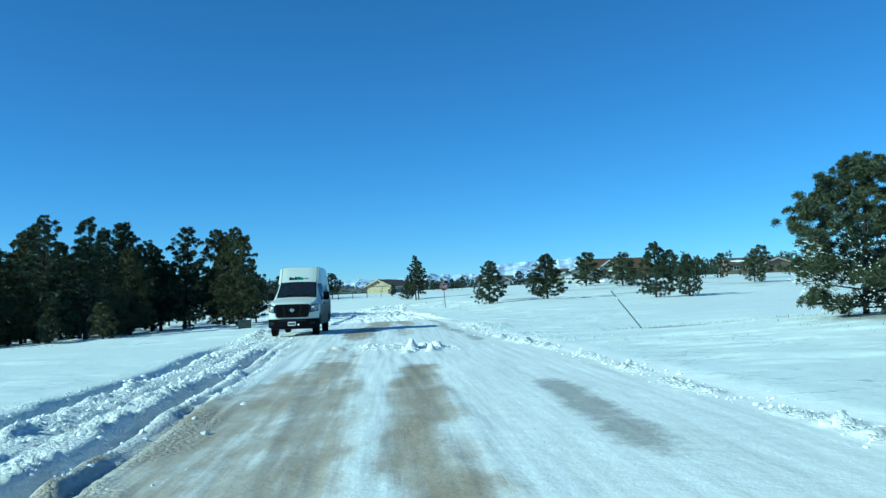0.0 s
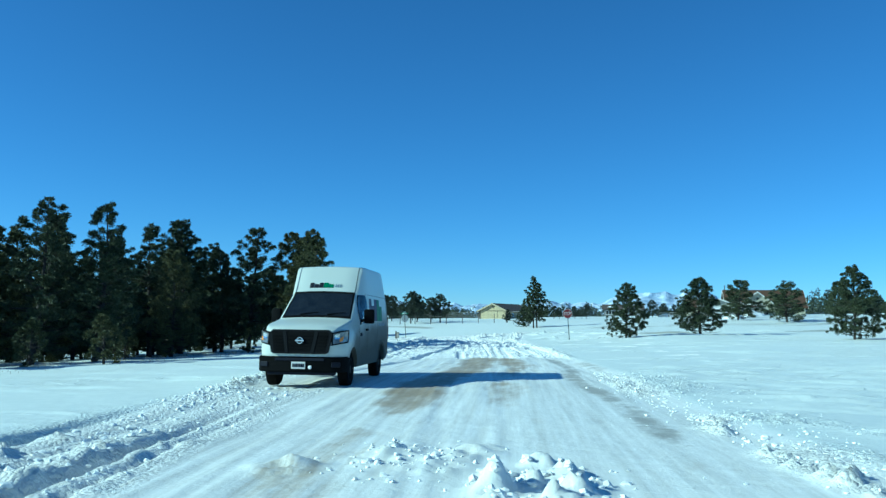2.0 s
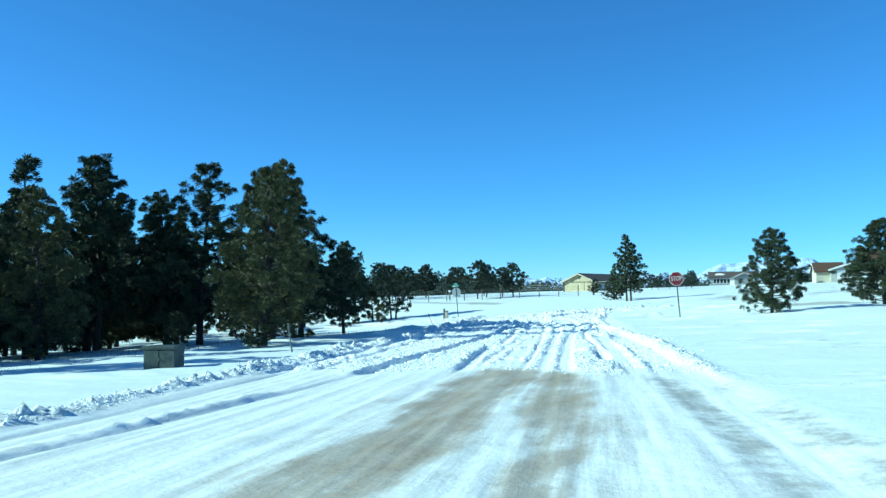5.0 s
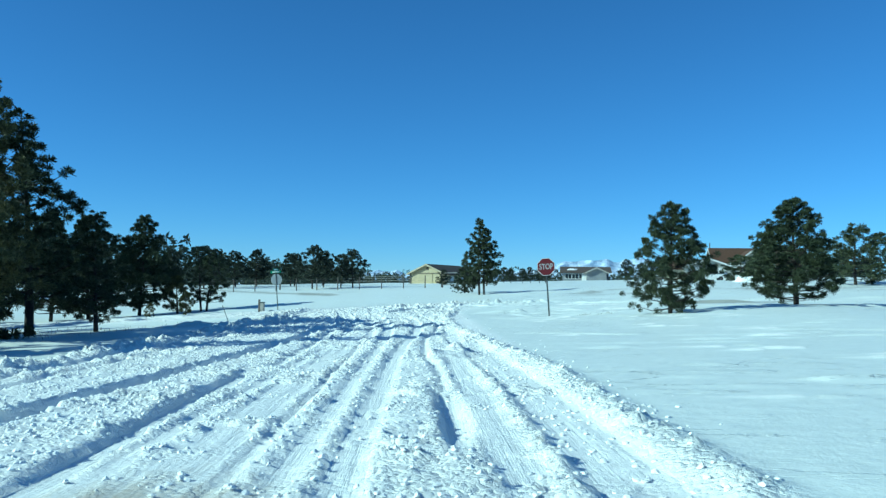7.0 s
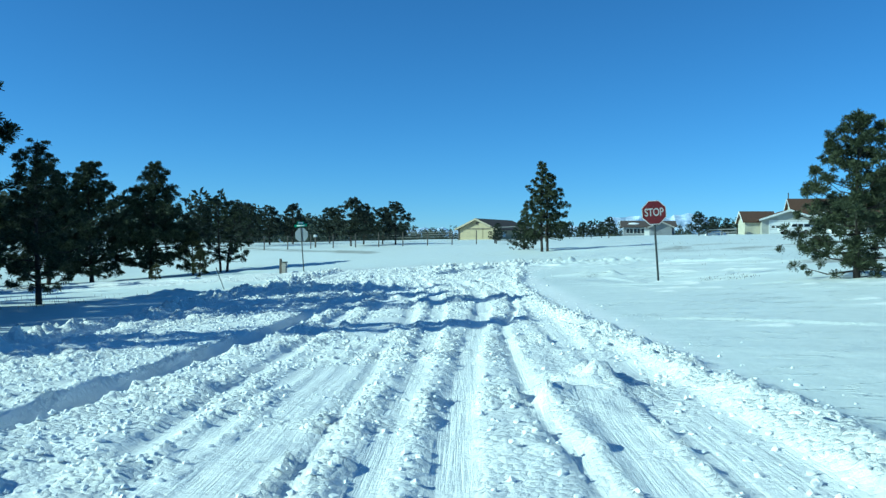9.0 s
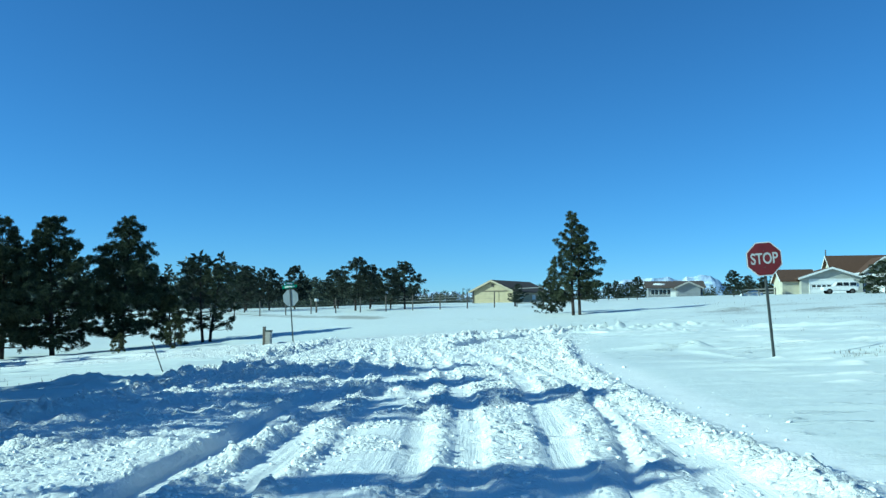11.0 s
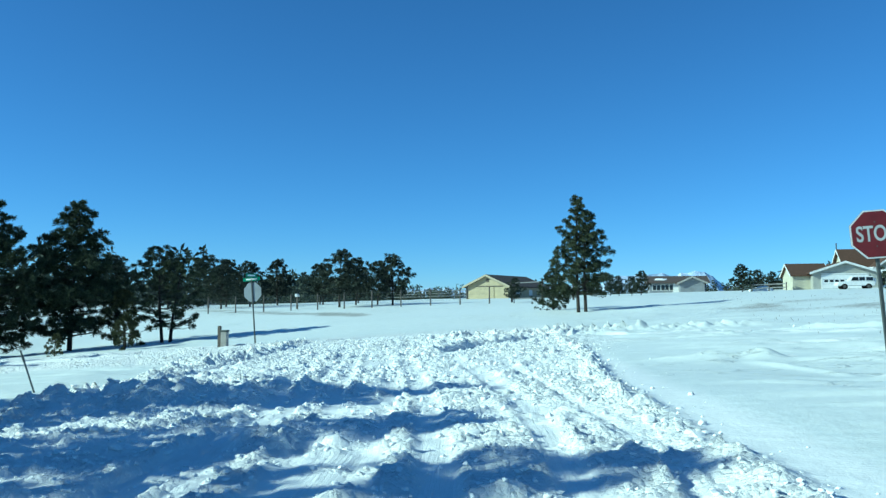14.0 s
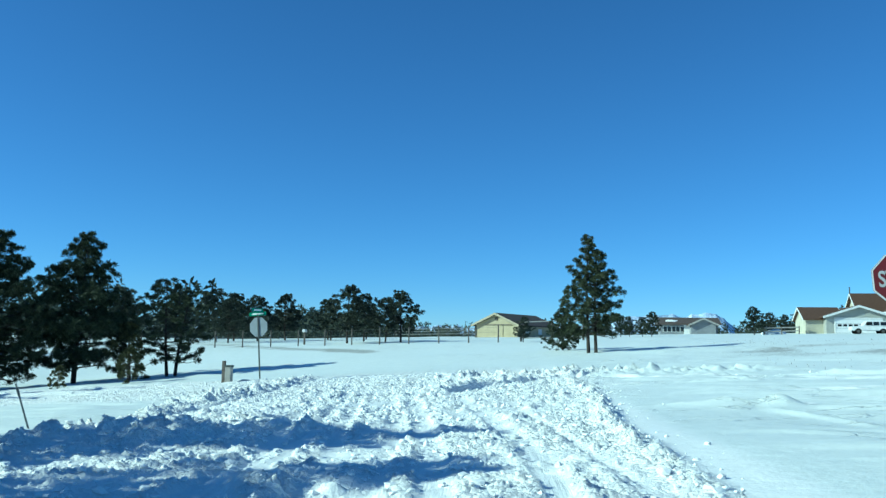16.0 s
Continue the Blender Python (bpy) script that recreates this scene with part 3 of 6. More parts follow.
    for ys, lows, highs, f in (((-30, -8.3, -4.2, 1.7), (-3.5, -3.3, -2.6, -1.5), (-0.5, -0.44, -0.38, -0.38), 0.80),
                               ((-30, -9.5, -5.5, -0.4), (-0.2, -0.1, 0.06, 0.53), (0.75, 0.86, 1.16, 1.44), 0.98),
                               ((1.0, 4.4, 9.0), (-1.6, -1.5, -1.3), (-0.2, -0.3, -0.6), 0.55),
                               ((11.0, 12.2, 17.2, 23, 28, 33, 39), (-0.9, -1.2, -1.0, -0.35, 0.3, 0.1, 0.6), (-0.2, 0.0, 0.5, 1.05, 1.6, 1.8, 2.5), 1.0),
                               ((12.5, 14.4, 17.2, 19), (1.0, 1.0, 1.2, 1.5), (1.5, 1.9, 2.15, 2.1), 0.7),
                               ((22, 28, 33, 39), (1.75, 1.9, 1.85, 1.9), (2.2, 2.85, 3.2, 3.2), 0.9),
                               ((21, 26, 33, 38.5), (-0.6, -0.6, -0.6, 0.0), (2.4, 3.2, 3.5, 3.4), 0.42)):
        lo, hi = np.interp(y, ys, lows), np.interp(y, ys, highs)
        sway = s + 0.2 * wav + 0.16 * mid + 0.12 * lattice_noise(x, y, 0.8, 51)
        inside = smooth(lo - 0.35, lo + 0.4, sway) * smooth(hi + 0.35, hi - 0.4, sway) * (0.86 + 0.2 * lattice_noise(x * 1.6, y * 0.6, 1.0, 52))
        soil = np.maximum(soil, f * inside * smooth(ys[0] - 1.2, ys[0] + 0.8, y) * smooth(ys[-1] + 0.6, ys[-1] - 0.6, y + 0.5 * mid))
    soil = soil * np.clip(packed * 1.4, 0, 1) * smooth(5.0, 4.2, np.abs(s))
    h = h - 0.012 * np.clip(soil, 0, 1)
    # dry grass at the foot of drifts and in bare strips of the field
    strip = bell(y - 14.2 - 0.05 * (x - 13), 0.5) * smooth(10, 13, x) * smooth(30, 20, x) * 0.55
    strip = np.maximum(strip, 0.55 * bell(y - 78 - 0.12 * x, 1.6) * smooth(6, 9, x) * smooth(60, 30, x))
    strip = np.maximum(strip, 0.5 * bell(y - 100 + 0.1 * x, 9) * smooth(-2, 4, x) * smooth(80, 40, x) * (0.7 + 0.5 * mid))
    strip = np.maximum(strip, 0.7 * np.exp(-((x - 19.5) / 3.5) ** 2 - ((y - 5) / 3) ** 2))
    strip = np.maximum(strip, 0.58 * bell(y - 117 + 0.72 * (x + 22), 2.0 + 0.6 * mid) * smooth(-17, -21, x) * smooth(-75, -55, x))
    strip = np.maximum(strip, 0.38 * smooth(-15, -19, x) * smooth(15, 25, y) * smooth(80, 70, y) * (0.8 + 0.6 * mid))
    # gravel of the road's edge, broken up by snow
    strip = np.maximum(strip, (0.56 + 0.08 * small) * bell(s - 2.68 - 0.06 * (y + 8), 0.55) * smooth(-14, -10.5, y) * smooth(-3.5, -5.5, y))
    strip = np.maximum(strip, (0.47 + 0.06 * mid + 0.1 * small) * bell(s - 3.75 - 0.55 * smooth(19, 28, y) + 0.4 * wav, 0.45) * smooth(6.5, 9.5, y) * smooth(38, 34, y))
    strip = np.maximum(strip, (0.37 + 0.1 * small) * bell(s - 5.1, 0.6) * smooth(22, 25, y) * smooth(36, 33, y))
    strip = np.maximum(strip, (0.55 + 0.35 * lump) * bell(y - 71.2 + 0.85 * (x - 3.4), 0.16) * smooth(3.1, 3.5, x) * smooth(5.2, 4.4, x))
    # small drifts keep the brighter snow, painting in their sunlit slopes
    field = np.maximum(smooth(5.0, 5.6, np.abs(s)), smooth(90, 95, y)) * (1 - cross) * (1 - np.clip(1.6 * blown, 0, 1))
    rutted = on_road * (0.12 * (1 - 0.8 * calm) + 0.88 * flat * rough)
    crumbly = np.clip(churn * (1 - 0.85 * flat) * (0.45 + 0.55 * smooth(-0.4, 0.4, mid + 0.5 * small)) + 0.8 * verge + 0.8 * scatter + left + right + right2 + ridge * smooth(24, 12, y) + cross, 0, 1)
    return h, np.clip(soil, 0, 1.3), np.clip(strip, 0, 1), crumbly, rutted, field, packed


def ground_at(x, y):
    h = snow_relief(np.array([float(x)]), np.array([float(y)]))[0]
    return float(land(x, y) + h[0]) - 0.03


def build_ground():
    s_fine = np.arange(-6.3, 6.31, 0.066)
    s_out, step = [6.3], 0.11
    while s_out[-1] < 3900:
        s_out.append(s_out[-1] + step)
        step *= 1.13
    s_left = np.array(s_out[1:])
    s_out, step = list(np.arange(6.4, 11.5, 0.1)), 0.11
    while s_out[-1] < 3900:
        s_out.append(s_out[-1] + step)
        step *= 1.13
    s = np.concatenate([-s_left[::-1], s_fine, np.array(s_out)])
    y_fine = np.concatenate([np.arange(-16.0, 14.0, 0.085), np.arange(14.0, 34.0, 0.12), np.arange(34.0, 52.0, 0.075), np.arange(52.0, 72.0, 0.055), np.arange(72.0, 86.0, 0.075), np.arange(86.0, 94.0, 0.12)])
    y_far, step = [94.0], 0.16
    while y_far[-1] < 4300:
        y_far.append(y_far[-1] + step)
        step *= 1.06
    y_back, step = [-16.0], 0.3
    while y_back[-1] > -900:
        y_back.append(y_back[-1] - step)
        step *= 1.35
    y = np.concatenate([np.array(y_back[1:])[::-1], y_fine, np.array(y_far[1:])])
    S, Y = np.meshgrid(s, y)
    X = S + road_centre(Y)
    h, soil, grass, crumbly, rutted, field, packed = snow_relief(X, Y)
    Z = land(X, Y) + h
    rows, cols = S.shape
    co = np.stack([X, Y, Z], -1).reshape(-1, 3)
    idx = np.arange(rows * cols).reshape(rows, cols)
    quads = np.stack([idx[:-1, :-1], idx[:-1, 1:], idx[1:, 1:], idx[1:, :-1]], -1).reshape(-1, 4)
    me = bpy.data.meshes.new("ground")
    me.vertices.add(len(co))
    me.vertices.foreach_set("co", co.ravel())
    me.loops.add(quads.size)
    me.loops.foreach_set("vertex_index", quads.ravel())
    me.polygons.add(len(quads))
    me.polygons.foreach_set("loop_start", np.arange(0, quads.size, 4))
    me.polygons.foreach_set("loop_total", np.full(len(quads), 4))
    me.polygons.foreach_set("use_smooth", np.ones(len(quads), bool))
    me.update(calc_edges=True)
    for key, val in (("soil", soil), ("grass", grass), ("crumbly", crumbly), ("rutted", rutted), ("field", field), ("packed", packed)):
        at = me.attributes.new(key, "FLOAT", "POINT")
        at.data.foreach_set("value", val.ravel().astype(np.float32))
    me.materials.append(SNOW_GROUND)
    ob = new("ground", me)
    return tagged(ob, "snow-covered ground with churned tracks and bare tan gravel", "ground", kind="structure")


build_ground()


def build_clods():
    """Broken lumps of snow along the berms and over the churned road."""
    rng = np.random.RandomState(11)
    bm = bmesh.new()
    bmesh.ops.create_icosphere(bm, subdivisions=1, radius=1.0)
    base = np.array([v.co[:] for v in bm.verts])
    tri = np.array([[v.index for v in f.verts] for f in bm.faces])
    bm.free()
    spots = []
    for n, y0, y1, c0, spread in ((2600, 12, 90, -5.05, 0.28), (420, -12, 24, 4.75, 0.2), (450, 5, 23, 5.6, 0.8), (1100, -14, 16, -4.3, 0.7), (900, 36, 84, 4.3, 0.35),
                                  (22000, 36, 92, -0.5, 2.6)):
        yy = rng.uniform(y0, y1, n)
        ss = c0 + spread * rng.randn(n)
        if c0 == 4.3 and n == 900:
            ss = ss + 0.7 - 0.95 * smooth(45, 64, yy) + 0.8 * smooth(68, 80, yy)
        keep = (yy < 35) | (ss < 5.35 - 0.95 * smooth(45, 64, yy) + 0.8 * smooth(68, 80, yy) + 0.1 * rng.randn(n) ** 2)
        yy, ss, n2 = yy[keep], ss[keep], int(keep.sum())
        size = {-0.5: 1.05, 5.6: 0.55, 4.75: 0.8}.get(c0, 1.0)
        spots.append(np.stack([ss + road_centre(yy), yy, np.full(n2, size)], -1))
    n = 900
    xx = rng.uniform(-40, -8, n)
    spots.append(np.stack([xx, 82 - 0.1 * xx + 2.6 * rng.randn(n), np.full(n, 1.1)], -1))
    n = 90
    xx = rng.uniform(-2, 45, n)
    spots.append(np.stack([xx, 84.2 - 0.1 * xx + 0.4 * rng.randn(n), np.full(n, 0.9)], -1))
    spots.append(np.stack([rng.normal(5.3, 0.4, 110), rng.normal(5.0, 0.6, 110), np.full(110, 1.5)], -1))
    spots.append(np.stack([rng.normal(3.6, 0.45, 130), rng.normal(6.3, 0.7, 130), np.full(130, 0.9)], -1))
    spots.append(np.stack([rng.normal(-10, 2.2, 220), rng.normal(69.5, 0.8, 220), np.full(220, 1.4)], -1))
    n = 700
    yy = rng.uniform(40, 80, n)
    ss = 5.1 - 0.95 * smooth(45, 64, yy) + 0.8 * smooth(68, 80, yy) + rng.exponential(0.28, n)
    spots.append(np.stack([ss + road_centre(yy), yy, np.full(n, 0.62)], -1))
    spots = np.concatenate(spots)
    h, crumbly = (snow_relief(spots[:, 0], spots[:, 1])[k] for k in (0, 3))
    loose = (crumbly > rng.uniform(0.1, 0.6, len(spots))) | (spots[:, 0] > 4.8) | (spots[:, 1] < 8.5) & (spots[:, 0] > 2.4) | (spots[:, 0] - road_centre(spots[:, 1]) > 4.0)
    spots, h = spots[loose], h[loose]
    z = land(spots[:, 0], spots[:, 1]) + h
    verts, faces = [], []
    for k, (x, y, big) in enumerate(spots):
        r = big * 0.027 * np.exp(0.5 * rng.randn())
        r = min(r, 0.07 if y < 35 or y > 64 else 0.034)
        p = base * (r * rng.uniform(0.5, 1.35, (len(base), 1))) * np.array([1, 1, 0.6])
        verts.append(p + (x, y, z[k] + 0.2 * r))
        faces.append(tri + k * len(base))
    me = mesh_of("snow_clods", np.concatenate(verts).tolist(), np.concatenate(faces).tolist(), SNOW)
    tagged(new("snow_clods", me), "broken white lumps of ploughed snow", "snow", kind="stuff")


build_clods()

# ---- pines ----
def limb_mesh(bm, a, b, r1, r2, seg=5):
    tube(bm, a, b, r1, r2, seg)


def pine_meshes(height, spread, seed, needles, low=0.12, tufts=900, blades=11, twin=False, part_ways=2.2, ragged=0.35, lean=0.0, blade=0.34, width=0.075, round_top=0.5, limbs=30):
    """Trunk with limbs, and a crown of needle tufts set along the limbs."""
    rng = np.random.RandomState(seed)
    bm = bmesh.new()
    stems = [(0.0, 0.0)] if not twin else [(-0.16, 0.02), (0.20, 0.05)]
    r0 = 0.014 * height + 0.035
    anchors = []
    for k, (sx, sy) in enumerate(stems):
        top = height * (1.0 if k == 0 else 0.88)
        pts = []
        for i in range(9):
            f = i / 8
            pts.append(Vector((sx * (1 + part_ways * f) + lean * f * height + 0.03 * height * math.sin(2.1 * f + seed), sy * (1 + 2 * f) + 0.02 * height * math.sin(3 * f + 2 * seed), f * top - 0.15 * (i == 0))))
        rr = r0 * (0.78 if twin else 1.0)
        for i in range(8):
            tube(bm, pts[i], pts[i + 1], rr * (1 - i / 8.6), rr * (1 - (i + 1) / 8.6), 8)
        n = int(limbs + 5.0 * height)
        for j in range(n):
            f = low + (0.97 - low) * ((j + rng.uniform(0, 0.9)) / n)
            i = min(7, int(f * 8))
            p = pts[i].lerp(pts[i + 1], f * 8 - i)
            az = j * 2.4 + rng.uniform(-0.5, 0.5)
            g = (f - low) / (1 - low)
            prof = min(1.0, 0.62 + 1.6 * g) * (1 - g ** (1.25 + round_top)) ** 0.9 + 0.07
            ln = spread * 0.5 * prof * rng.uniform(1 - ragged, 1 + 0.6 * ragged) * (0.85 if twin else 1.0)
            rise = rng.uniform(-0.12, 0.22) + 0.55 * g
            d = Vector((math.cos(az), math.sin(az), rise)).normalized()
            mid = p + d * ln * 0.55 + Vector((0, 0, -0.04 * ln))
            end = p + d * ln + Vector((0, 0, 0.12 * ln))
            rb = max(0.012, 0.16 * rr * (1.15 - f) * 2)
            limb_mesh(bm, p, mid, rb, rb * 0.6)
            limb_mesh(bm, mid, end, rb * 0.6, 0.008)
            anchors.append((p, mid, end, ln, prof))
    trunk = bpy.data.meshes.new("trunk")
    bm.to_mesh(trunk)
    bm.free()
    trunk.materials.append(BARK)
    trunk.polygons.foreach_set("use_smooth", [True] * len(trunk.polygons))
    # rounded clumps of needles at the limbs' ends and along their outer halves
    clumps = max(14, tufts // 6)
    blades = blades * 11
    weights = np.array([a[3] ** 1.2 + 0.06 for a in anchors])
    pick = rng.choice(len(anchors), clumps, p=weights / weights.sum())
    pick[:len(anchors)] = np.arange(len(anchors))[:clumps]
    P = np.array([[a[0][:], a[1][:], a[2][:]] for a in anchors])[pick]
    L = np.array([a[3] for a in anchors])[pick]
    t = rng.beta(2.2, 0.8, clumps)[:, None]
    t[:len(anchors)] = 1.0
    pos = np.where(t < 0.55, P[:, 0] + (P[:, 1] - P[:, 0]) * t / 0.55, P[:, 1] + (P[:, 2] - P[:, 1]) * (t - 0.55) / 0.45)
    pos = pos + rng.randn(clumps, 3) * np.array([1, 1, 0.5]) * (0.11 * L[:, None] + 0.03) * (t < 1.0)
    out = (P[:, 2] - P[:, 1]) / (np.linalg.norm(P[:, 2] - P[:, 1], axis=1, keepdims=True) + 1e-6)
    n = clumps * blades
    size = np.repeat(rng.uniform(0.6, 1.15, (clumps, 1)), blades, 0)
    d = rng.randn(n, 3) * np.array([1, 1, 0.85]) + np.repeat(out * 0.55 + np.array([0, 0, 0.35]), blades, 0)
    d = d / np.linalg.norm(d, axis=1, keepdims=True)
    c = np.repeat(pos, blades, 0) + rng.randn(n, 3) * blade * 0.10
    ln = blade * rng.uniform(0.62, 0.82, (n, 1)) * size
    w = np.cross(d, rng.randn(n, 3))
    w = w / (np.linalg.norm(w, axis=1, keepdims=True) + 1e-6) * width * 0.30 * rng.uniform(0.6, 1.2, (n, 1))
    co = np.stack([c, c + d * ln - w, c + d * ln + w], 1).reshape(-1, 3)
    faces = np.arange(n * 3).reshape(-1, 3)
    crown = mesh_of("crown", co.tolist(), faces.tolist(), needles)
    return trunk, crown


def pine(trunk, crown, label, x, y, turn=0.0, scale=1.0, squash=1.0, group="pines on the snowfield", sink=0.0):
    ob = thing("pine_tree", label, "tree", Matrix.Translation((x, y, ground_at(x, y) - sink)) @ Matrix.Rotation(turn, 4, "Z") @ Matrix.Diagonal((scale * squash, scale * squash, scale, 1)), group)
    t = new("trunk", trunk)
    t.parent = ob
    c = new("crown", crown)
    c.parent = ob
    return ob


FOREST = [pine_meshes(9.0, 4.4, 3 + k, NEEDLE, 0.10 + 0.03 * (k % 3), 2300, 9, ragged=0.5, round_top=rt, blade=0.30, width=0.064) for k, rt in enumerate((-0.35, 0.0, -0.2, 0.25))]
INNER = [pine_meshes(9.0, 4.4, 13 + k, NEEDLE_OLIVE, 0.05, 1500, 5, ragged=0.5, round_top=0.3 * k - 0.2, blade=0.46, width=0.15) for k in range(2)]
DENSE = pine_meshes(9.3, 5.2, 21, NEEDLE_OLIVE, 0.05, 3600, 9, ragged=0.3, round_top=0.1, blade=0.32, width=0.064)
OPEN = [pine_meshes(4.8, 3.9, 31 + k, NEEDLE, 0.05, 3300, 9, ragged=0.12, round_top=rt, blade=0.23, width=0.042, limbs=52) for k, rt in enumerate((-0.05, -0.2, 0.0))]
TALL_A = pine_meshes(6.4, 3.8, 41, NEEDLE, 0.17, 2500, 11, twin=True, part_ways=0.2, ragged=0.4, round_top=-0.25, blade=0.25, width=0.045, lean=0.025)
SNOWY = pine_meshes(5.0, 5.0, 51, NEEDLE, 0.05, 6600, 10, ragged=0.16, round_top=0.6, blade=0.25, width=0.040)
TWIN = pine_meshes(5.5, 3.7, 61, NEEDLE, 0.16, 1500, 11, twin=True, ragged=0.55, round_top=1.0, blade=0.26, width=0.045)
OPEN_FAR = [pine_meshes(4.8, 3.9, 34 + k, NEEDLE, 0.07, 1000, 6, ragged=0.25, round_top=0.2, blade=0.38, width=0.09) for k in range(3)]
SMALL = pine_meshes(2.0, 1.4, 71, NEEDLE_OLIVE, 0.05, 240, 10, ragged=0.4, blade=0.26, width=0.06)
FAR = [pine_meshes(5.5, 3.7, 81 + k, NEEDLE_FAR, 0.18, 1400, 5, ragged=0.4, round_top=rt, blade=0.36, width=0.11) for k, rt in enumerate((0.9, 0.2, 1.3))]

# the pines standing singly on the open snow
TALL_LABEL = "tall slender ponderosa pine with forked trunk on snow"
OPEN_LABEL = "bushy dark green ponderosa pine standing on open snow"
pine(*TALL_A, TALL_LABEL, -4.05, 104.0, 0.0, 1.02, 1.08)
pine(*OPEN[0], "low bushy pine beside a taller pine", -5.9, 107.5, 1.0, 0.52, 1.2)
pine(*OPEN[0], OPEN_LABEL, 6.75, 66.3, 0.5, 0.90, 1.05)
pine(*OPEN[1], "broad dark ponderosa pine on open snow", 12.95, 71.8, 3.57, 0.99, 1.22)
pine(*OPEN[2], OPEN_LABEL, 22.5, 62.0, 1.1, 1.08, 0.95)
pine(*OPEN[0], "small leaning pine on open snow", 25.2, 60.0, 3.0, 0.80, 0.9)
pine(*OPEN_FAR[1], OPEN_LABEL, 42.0, 96.0, 0.2, 0.9)
pine(*OPEN_FAR[2], OPEN_LABEL, 47.0, 110.0, 0.9, 1.0)
pine(*OPEN_FAR[0], OPEN_LABEL, 45.0, 125.0, 2.5, 0.85)
pine(*OPEN_FAR[1], OPEN_LABEL, 41.5, 126.0, 4.0, 0.75)
pine(*OPEN_FAR[2], "low wide pine in front of a house", 25.4, 145.0, 1.7, 0.68, 2.0)
pine(*OPEN_FAR[0], "bushy pine in front of a house", 21.2, 110.5, 3.1, 1.03, 1.3)
pine(*OPEN_FAR[1], OPEN_LABEL, 25.5, 102.0, 0.4, 0.95, 1.35)
pine(*OPEN_FAR[0], "low wide pine in front of a house", 32.2, 142.0, 0.9, 0.75, 1.8)
pine(*OPEN_FAR[0], OPEN_LABEL, 38.5, 134.0, 5.0, 1.1)
big = pine(*SNOWY, "large pine with snow caught in its branches", 18.3, 6.0, 0.4, 0.92, 1.02)


def snow_on(ob, trunk_seed, height, spread, count):
    """Snow lying in the crown in many small pads."""
    rng = np.random.RandomState(trunk_seed)
    bm = bmesh.new()
    bmesh.ops.create_icosphere(bm, subdivisions=1, radius=1.0)
    base = np.array([v.co[:] for v in bm.verts])
    tri = np.array([[v.index for v in f.verts] for f in bm.faces])
    bm.free()
    vs, fs = [], []
    for k in range(count):
        g = rng.uniform(0.04, 0.62) * rng.uniform(0.5, 1.0)
        prof = min(1, 0.62 + 1.6 * g) * (1 - g ** 2.1) ** 0.9
        r = spread * 0.5 * prof * math.sqrt(rng.uniform(0.3, 1.0))
        a = rng.uniform(0, 6.28)
        p = base * rng.uniform(0.6, 1.3, (12, 1)) * np.array([rng.uniform(0.03, 0.10), rng.uniform(0.012, 0.03), 0.014])
        p = p @ np.array([[math.cos(a), math.sin(a), 0.25], [-math.sin(a), math.cos(a), 0], [0, 0, 1]])
        vs.append(p + (r * math.cos(a), r * math.sin(a), g * height))
        fs.append(tri + 12 * k)
    ob2 = new("snow_load", mesh_of("snow_load", np.concatenate(vs).tolist(), np.concatenate(fs).tolist(), SNOW, True))
    ob2.parent = ob
    tagged(ob2, "white snow caught in the branches", kind="stuff")


snow_on(big, 5, 5.0, 4.7, 1100)

# the wood on the left of the road
WOOD_LABEL = "tall dark ponderosa pine at the edge of a wood"
for x, y, h, k in ((-25.3, 50.0, 9.2, 0), (-26.7, 56.0, 10.3, 1), (-24.4, 58.5, 8.2, 2), (-21.4, 58.0, 9.6, 1), (-20.7, 37.0, 8.5, 0),
                   (-22.9, 35.0, 8.6, 3), (-25.9, 55.0, 9.8, 2), (-26.0, 61.0, 8.9, 3), (-19.3, 64.0, 9.3, 2), (-23.4, 42.0, 7.8, 2)):
    pine(*FOREST[k], WOOD_LABEL, x, y, 0.7 * k + 0.13 * y, h / 9.0, 1.18, "pines of the roadside wood")
pine(*DENSE, "dense olive-green pine with branches to the ground", -18.8, 60.0, 0.6, 1.0, 1.0, "pines of the roadside wood")
# next two pines are added to cast shadow bands, hidden in the first one's outline
pine(*DENSE, "dense olive-green pine with branches to the ground", -16.8, 57.2, 3.9, 0.97, 0.95, "pines of the roadside wood")
pine(*DENSE, "dense olive-green pine with branches to the ground", -14.2, 51.8, 5.1, 0.84, 0.95, "pines of the roadside wood")
pine(*FOREST[3], "shorter dark pine at the edge of a wood", -17.2, 66.0, 1.9, 0.58, 1.15, "pines of the roadside wood")
pine(*DENSE, "dense olive-green pine with branches to the ground", -22.0, 47.0, 2.6, 0.75, 1.0, "pines of the roadside wood")
rng_w = random.Random(4)
for row, (x0, y0, y1, step) in enumerate(((-24.6, 27, 63, 4.3), (-28.5, 22, 66, 4.1), (-32.5, 20, 84, 4.6), (-37.5, 18, 96, 5.2))):
    y = y0
    while y < y1:
        k = rng_w.randrange(2)
        pine(*INNER[k], "dark ponderosa pine inside the wood", x0 + rng_w.uniform(-1.6, 1.6) - 0.02 * y, y + rng_w.uniform(-1.4, 1.4), rng_w.uniform(0, 6.2), rng_w.uniform(0.48, 0.68) if row == 0 else rng_w.uniform(0.78, 1.02), 1.25 if row == 0 else rng_w.uniform(0.9, 1.1), "pines of the roadside wood")
        y += step
